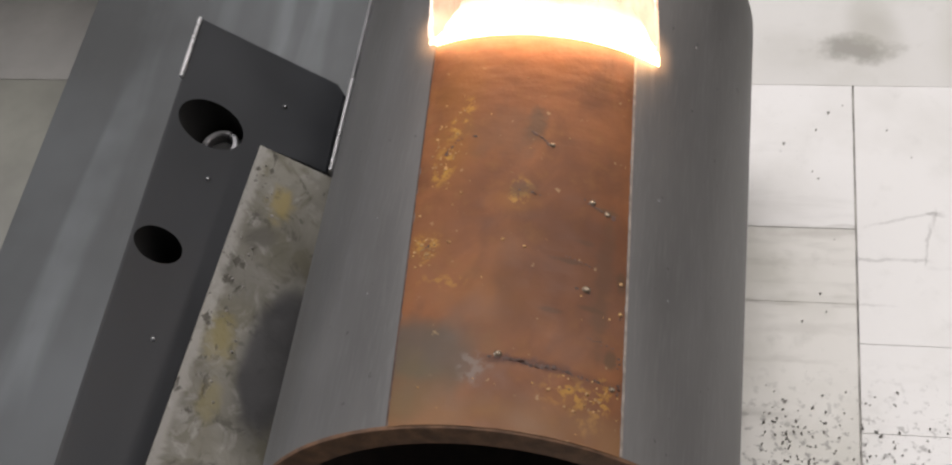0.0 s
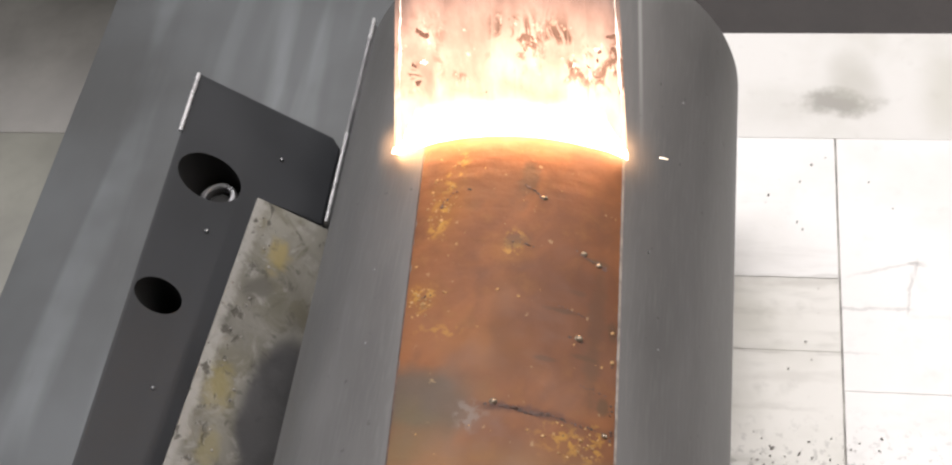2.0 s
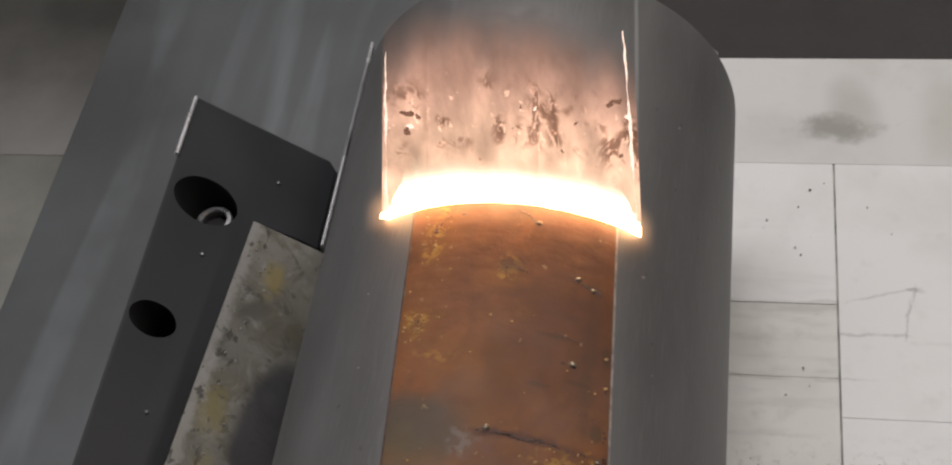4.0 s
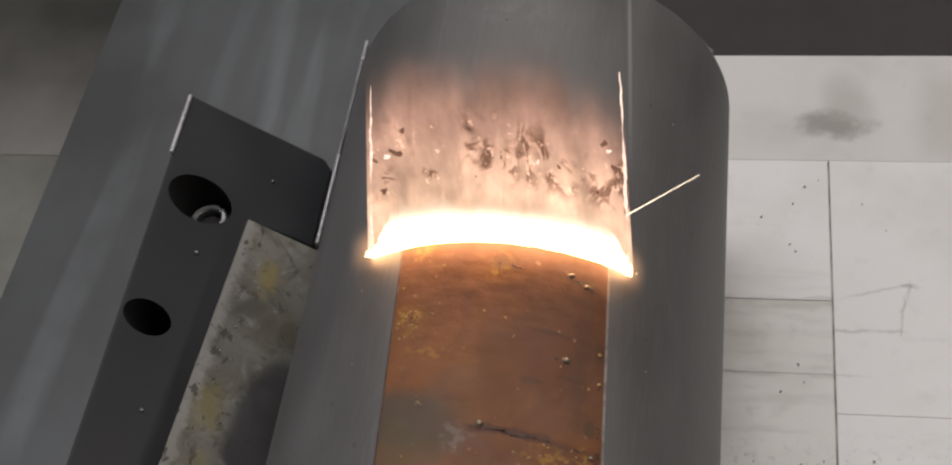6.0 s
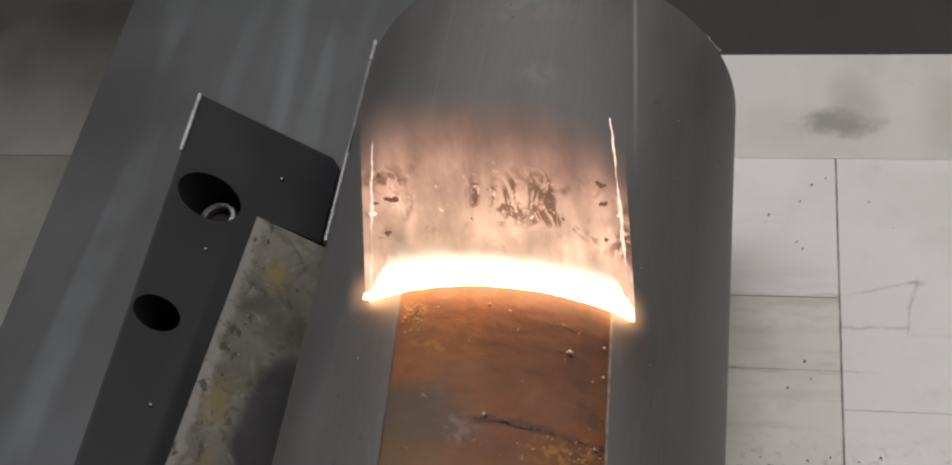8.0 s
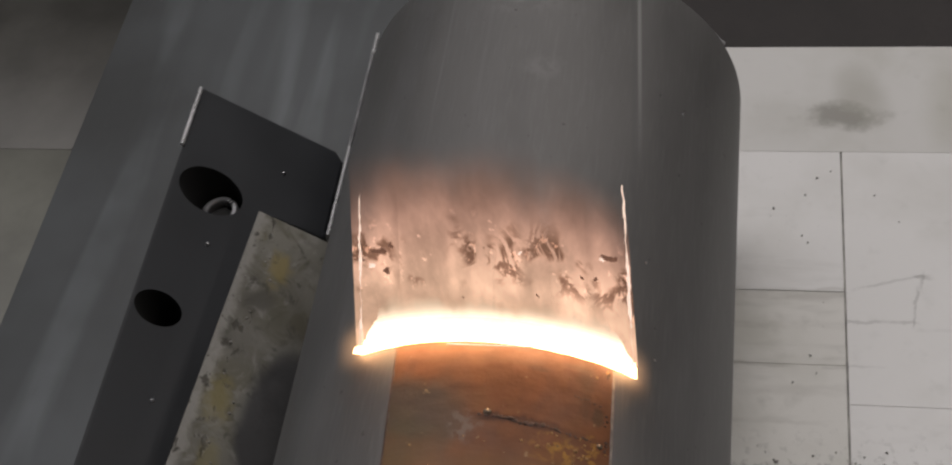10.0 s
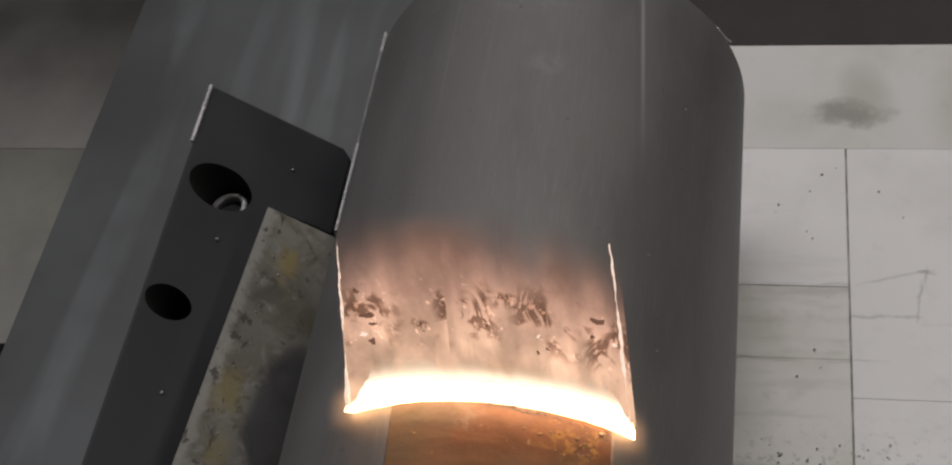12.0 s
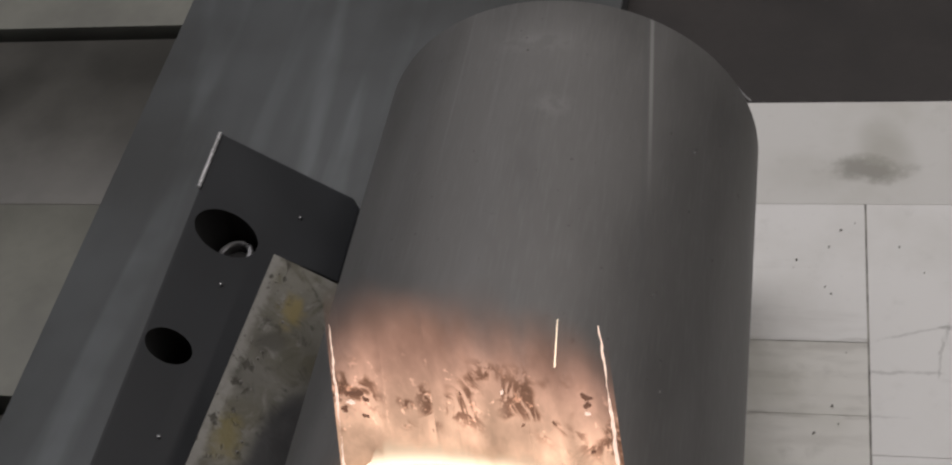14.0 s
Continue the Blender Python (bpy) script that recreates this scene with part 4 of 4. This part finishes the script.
def plume():
    rng = random.Random(21)
    tongues, flakes = [], []
    count = 9
    for i in range(count):
        s = i / (count - 1)
        a = -26.4 + 59.2 * s
        x, z = rim(a)
        # the outermost tongues end sharply at the border of the beam
        u0, u1 = (0.25, 1.0) if i == 0 else (0.0, 0.66) if i == count - 1 else (0.0, 1.0)
        lean = 0.166 * (1 - s) + 0.005
        shape = tongue(0.0235 * (u1 - u0), 0.119 + rng.uniform(0.0, 0.004), 0.003, lean, u0, u1)
        ob = part("vapour_tongue", shape, PLUME, LASER)
        tongues.append((ob, a, 0.0030 + 0.0018 * (i % 2), s, lean))
    for i in range(5):
        bm = bmesh.new()
        s = rng.uniform(0.0003, 0.0006)
        bmesh.ops.create_icosphere(bm, subdivisions=1, radius=s)
        for v in bm.verts:
            v.co = Vector((v.co.x * rng.uniform(0.3, 1.2), v.co.y * 0.3, v.co.z * rng.uniform(0.5, 3.2)))
        ob = part("rust_flake", bm, EDGE_GLOW if i % 4 == 3 else FLAKE, LASER)
        x, z = rim(rng.uniform(-15, 23))
        flakes.append((ob, x, 0.0005 - rng.uniform(0, 0.001), z + rng.uniform(0.022, 0.055), rng.uniform(0, 6.28)))
    clots = []
    for i in range(9):
        bm = bmesh.new()
        size, n = rng.uniform(0.0010, 0.0024) * (0.4 if i in (4, 7) else 1.0), 20
        outline = []
        for k in range(n):
            r = size * (rng.uniform(0.55, 0.85) + 0.7 * noise.noise((math.cos(k * 0.31416) * 1.3, math.sin(k * 0.31416) * 1.3, i * 3.7)))
            outline.append(((0.8 + 0.17 * (i % 5)) * r * math.cos(k * 6.2832 / n), r * math.sin(k * 6.2832 / n)))
        front, back = [[bm.verts.new((px, d, pz)) for px, pz in outline] for d in (-0.0002, 0.0002)]
        bm.faces.new(front)
        bm.faces.new(back[::-1])
        for k in range(n):
            bm.faces.new((front[k], back[k], back[(k + 1) % n], front[(k + 1) % n]))
        ob = part("smoke_clot", bm, EDGE_GLOW if i in (4, 7) else CLOT, LASER, smooth=False)
        a = (-25.5, 34.5, -26.5, 35, -27, -24, 33, 35, -27)[i]
        clots.append((ob, a, 0.0012, rng.uniform(0.034, 0.058)))
    edges = []
    for a, lean, h in ((-33.4, 0.180, 0.088), (38.6, 0.0, 0.098)):
        x, z = rim(a)
        bm = bmesh.new()
        n = 60
        rows = []
        for i in range(n + 1):
            s = i / n
            w = 0.00058 * (1 - 0.6 * s) * max(0.08, 0.75 + 1.5 * noise.noise((s * 6, a, 0)) + 0.7 * noise.noise((s * 40, a, 2)))
            rows.append([bm.verts.new((lean * h * s + 0.0004 * noise.noise((s * 19, a, 5)) + w * math.cos(k * 1.0472), w * math.sin(k * 1.0472), h * s)) for k in range(6)])
        for p, q in zip(rows, rows[1:]):
            for k in range(6):
                bm.faces.new((p[k], p[(k + 1) % 6], q[(k + 1) % 6], q[k]))
        bm.faces.new(rows[0])
        bm.faces.new(rows[-1][::-1])
        edges.append((part("beam_edge", bm, EDGE_GLOW, LASER), x, 0.0, z, a))
    return tongues, flakes, clots, edges


TONGUES, FLAKES, CLOTS, BEAM_EDGES = plume()


# seconds at which a spark flies, and its two ends across (x) and up (z) in the plane of the line
FLIGHTS = ((1.0, -0.081, 0.142, -0.074, 0.143), (2.0, 0.053, 0.154, 0.056, 0.153), (2.5, 0.044, 0.156, 0.047, 0.155), (6.0, 0.049, 0.180, 0.072, 0.200),
           (7.0, -0.036, 0.157, -0.027, 0.162), (10.5, -0.024, 0.294, -0.022, 0.284), (10.8, -0.014, 0.257, -0.0139, 0.225), (11.5, -0.057, 0.176, -0.045, 0.167),
           (11.5, 0.062, 0.154, 0.065, 0.155), (13.6, 0.010, 0.224, 0.018, 0.256), (13.8, -0.009, 0.227, -0.008, 0.245), (13.8, 0.019, 0.216, 0.025, 0.244), (14.0, 0.039, 0.225, 0.042, 0.244))


def sparks():
    made = []
    for t, x0, z0, x1, z1 in FLIGHTS:
        length = math.hypot(x1 - x0, z1 - z0)
        bm = bmesh.new()
        bmesh.ops.create_cone(bm, cap_ends=True, segments=6, radius1=0.00022, radius2=0.00010, depth=length, matrix=Matrix.Rotation(radians(90), 4, "Y"))
        for v in bm.verts:
            v.co.z += 0.0002 * noise.noise(v.co * 300)
        made.append(tagged(part("spark", bm, SPARK), "thin bright spark streak thrown off the laser line", "spark", group="sparks off the laser line"))
    return made


SPARKS = sparks()


# ---- what moves ----
def ease(rows, t, k=0.0):
    """The value between two (seconds, value) rows."""
    for (t0, v0), (t1, v1) in zip(rows, rows[1:]):
        if t <= t1:
            return v0 + (v1 - v0) * max(0.0, t - t0) / (t1 - t0)
    return rows[-1][1]


def about_axis(degrees):
    """A turn about the pipe's axis, in the plume's own space."""
    return Matrix.Translation((0, 0, PIPE_Z)) @ Matrix.Rotation(radians(degrees), 4, "Y") @ Matrix.Translation((0, 0, -PIPE_Z))


# degrees by which the line's two ends draw in, by seconds
LEFT_IN = ((0, 9), (0.5, 8), (1, 1), (1.5, 1.5), (2, 1.5), (3, 2), (5.5, 2), (6, 2.5), (6.5, 11), (7, 10), (7.5, 4), (8, 3), (10.5, 3.5), (11, 5), (12, 3.5), (12.5, 6), (13, 16), (13.5, 10), (14, 8.5))
RIGHT_IN = ((0, -3), (0.5, -2), (1.5, -3), (2, -8), (2.5, -15), (3, -2), (5.5, -1.5), (8, -1), (11, 0), (14, 0.5))


def motions():
    walk(LASER, [(t, pose(0, y, 0)) for t, y in LINE])
    # the two ends of the line wander in and out
    walk(LEFT_END, [(t, about_axis(a)) for t, a in LEFT_IN])
    walk(RIGHT_END, [(t, about_axis(a)) for t, a in RIGHT_IN])
    # each band of rust lies still until the line reaches it, then slides along stacked just behind the line, hidden
    # from the camera
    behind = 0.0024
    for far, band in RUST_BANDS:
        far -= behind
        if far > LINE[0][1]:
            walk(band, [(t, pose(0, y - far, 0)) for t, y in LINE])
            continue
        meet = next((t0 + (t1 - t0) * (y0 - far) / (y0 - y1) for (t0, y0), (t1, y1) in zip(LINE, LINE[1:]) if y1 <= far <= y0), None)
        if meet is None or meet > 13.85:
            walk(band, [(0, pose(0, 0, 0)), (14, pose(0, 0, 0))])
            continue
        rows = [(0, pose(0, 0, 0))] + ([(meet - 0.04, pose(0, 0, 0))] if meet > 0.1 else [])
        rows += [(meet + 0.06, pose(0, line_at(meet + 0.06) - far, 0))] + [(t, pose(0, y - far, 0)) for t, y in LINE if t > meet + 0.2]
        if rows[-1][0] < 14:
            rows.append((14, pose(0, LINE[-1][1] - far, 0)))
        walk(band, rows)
    times = [i * 0.25 for i in range(57)]
    rng = random.Random(5)
    for ob, a, y, s, lean in TONGUES:
        rows = []
        for t in times:
            b = a + 0.88 * ease(LEFT_IN, t) * max(0.0, 1 - 2.2 * s) + ease(RIGHT_IN, t) * max(0.0, 2.2 * s - 1.2)
            x, z = rim(b)
            drop = 0.003 + rng.uniform(0.0, 0.024)
            rows.append((t, pose(x - lean * drop + (rng.uniform(-0.003, 0.003) if 0 < s < 1 else 0.0), y, z - drop, 0, rng.uniform(-1.6, 1.6) if 0 < s < 1 else rng.uniform(-0.3, 0.3), 0)))
        walk(ob, rows)
    for ob, x, y, z, ph in FLAKES:
        walk(ob, [(t, pose(x + rng.uniform(-0.006, 0.006), y, z + rng.uniform(-0.008, 0.008), 0, rng.uniform(-40, 40), 0)) for t in times])
    for ob, a, y, h in CLOTS:
        rows = []
        for t in times:
            x, z = rim(a + (0.7 * ease(LEFT_IN, t) if a < -15 else ease(RIGHT_IN, t) if a > 20 else 0.0) + rng.uniform(-3, 3))
            rows.append((t, pose(x + 0.155 * h * max(0.0, (20 - a) / 50), y, z + h + rng.uniform(-0.008, 0.008), 0, rng.uniform(-35, 35), 0)))
        walk(ob, rows)
    for ob, x, y, z, a in BEAM_EDGES:
        inward = LEFT_IN if a < 0 else RIGHT_IN
        rows = []
        for t in times:
            b = a + ease(inward, t) * (0.9 if a < 0 else 1.0)
            ex, ez = rim(b)
            rows.append((t, pose(ex, 0, ez - rng.uniform(0, 0.008), 0, rng.uniform(-0.8, 0.8), 0)))
        walk(ob, rows)
    for ob, (t, x0, z0, x1, z1) in zip(SPARKS, FLIGHTS):
        # it rides in the line, shoots out, and is gone again in a fifth of a second
        slant = math.degrees(math.atan2(z0 - z1, x1 - x0))
        cx, cz = (x0 + x1) / 2, (z0 + z1) / 2

        def riding(when):
            return when, pose(0.008, line_at(when), PIPE_Z + PIPE_R + 0.0025)

        def flying(when, part_of_way):
            f = part_of_way
            return when, pose(0.008 + (cx - 0.008) * f, line_at(when) - 0.004 * f, PIPE_Z + PIPE_R + 0.0025 + (cz - PIPE_Z - PIPE_R - 0.0025) * f, 0, slant * min(1.0, f), 0)

        rows = [riding(w) for w, _ in LINE if w < t - 0.14] + [riding(t - 0.1), flying(t - 0.034, 0.9), flying(t, 1.0)]
        if t < 13.9:
            rows += [flying(t + 0.034, 1.06), riding(min(13.98, t + 0.1))] + [riding(w) for w, _ in LINE if w > t + 0.14]
        walk(ob, rows)


motions()
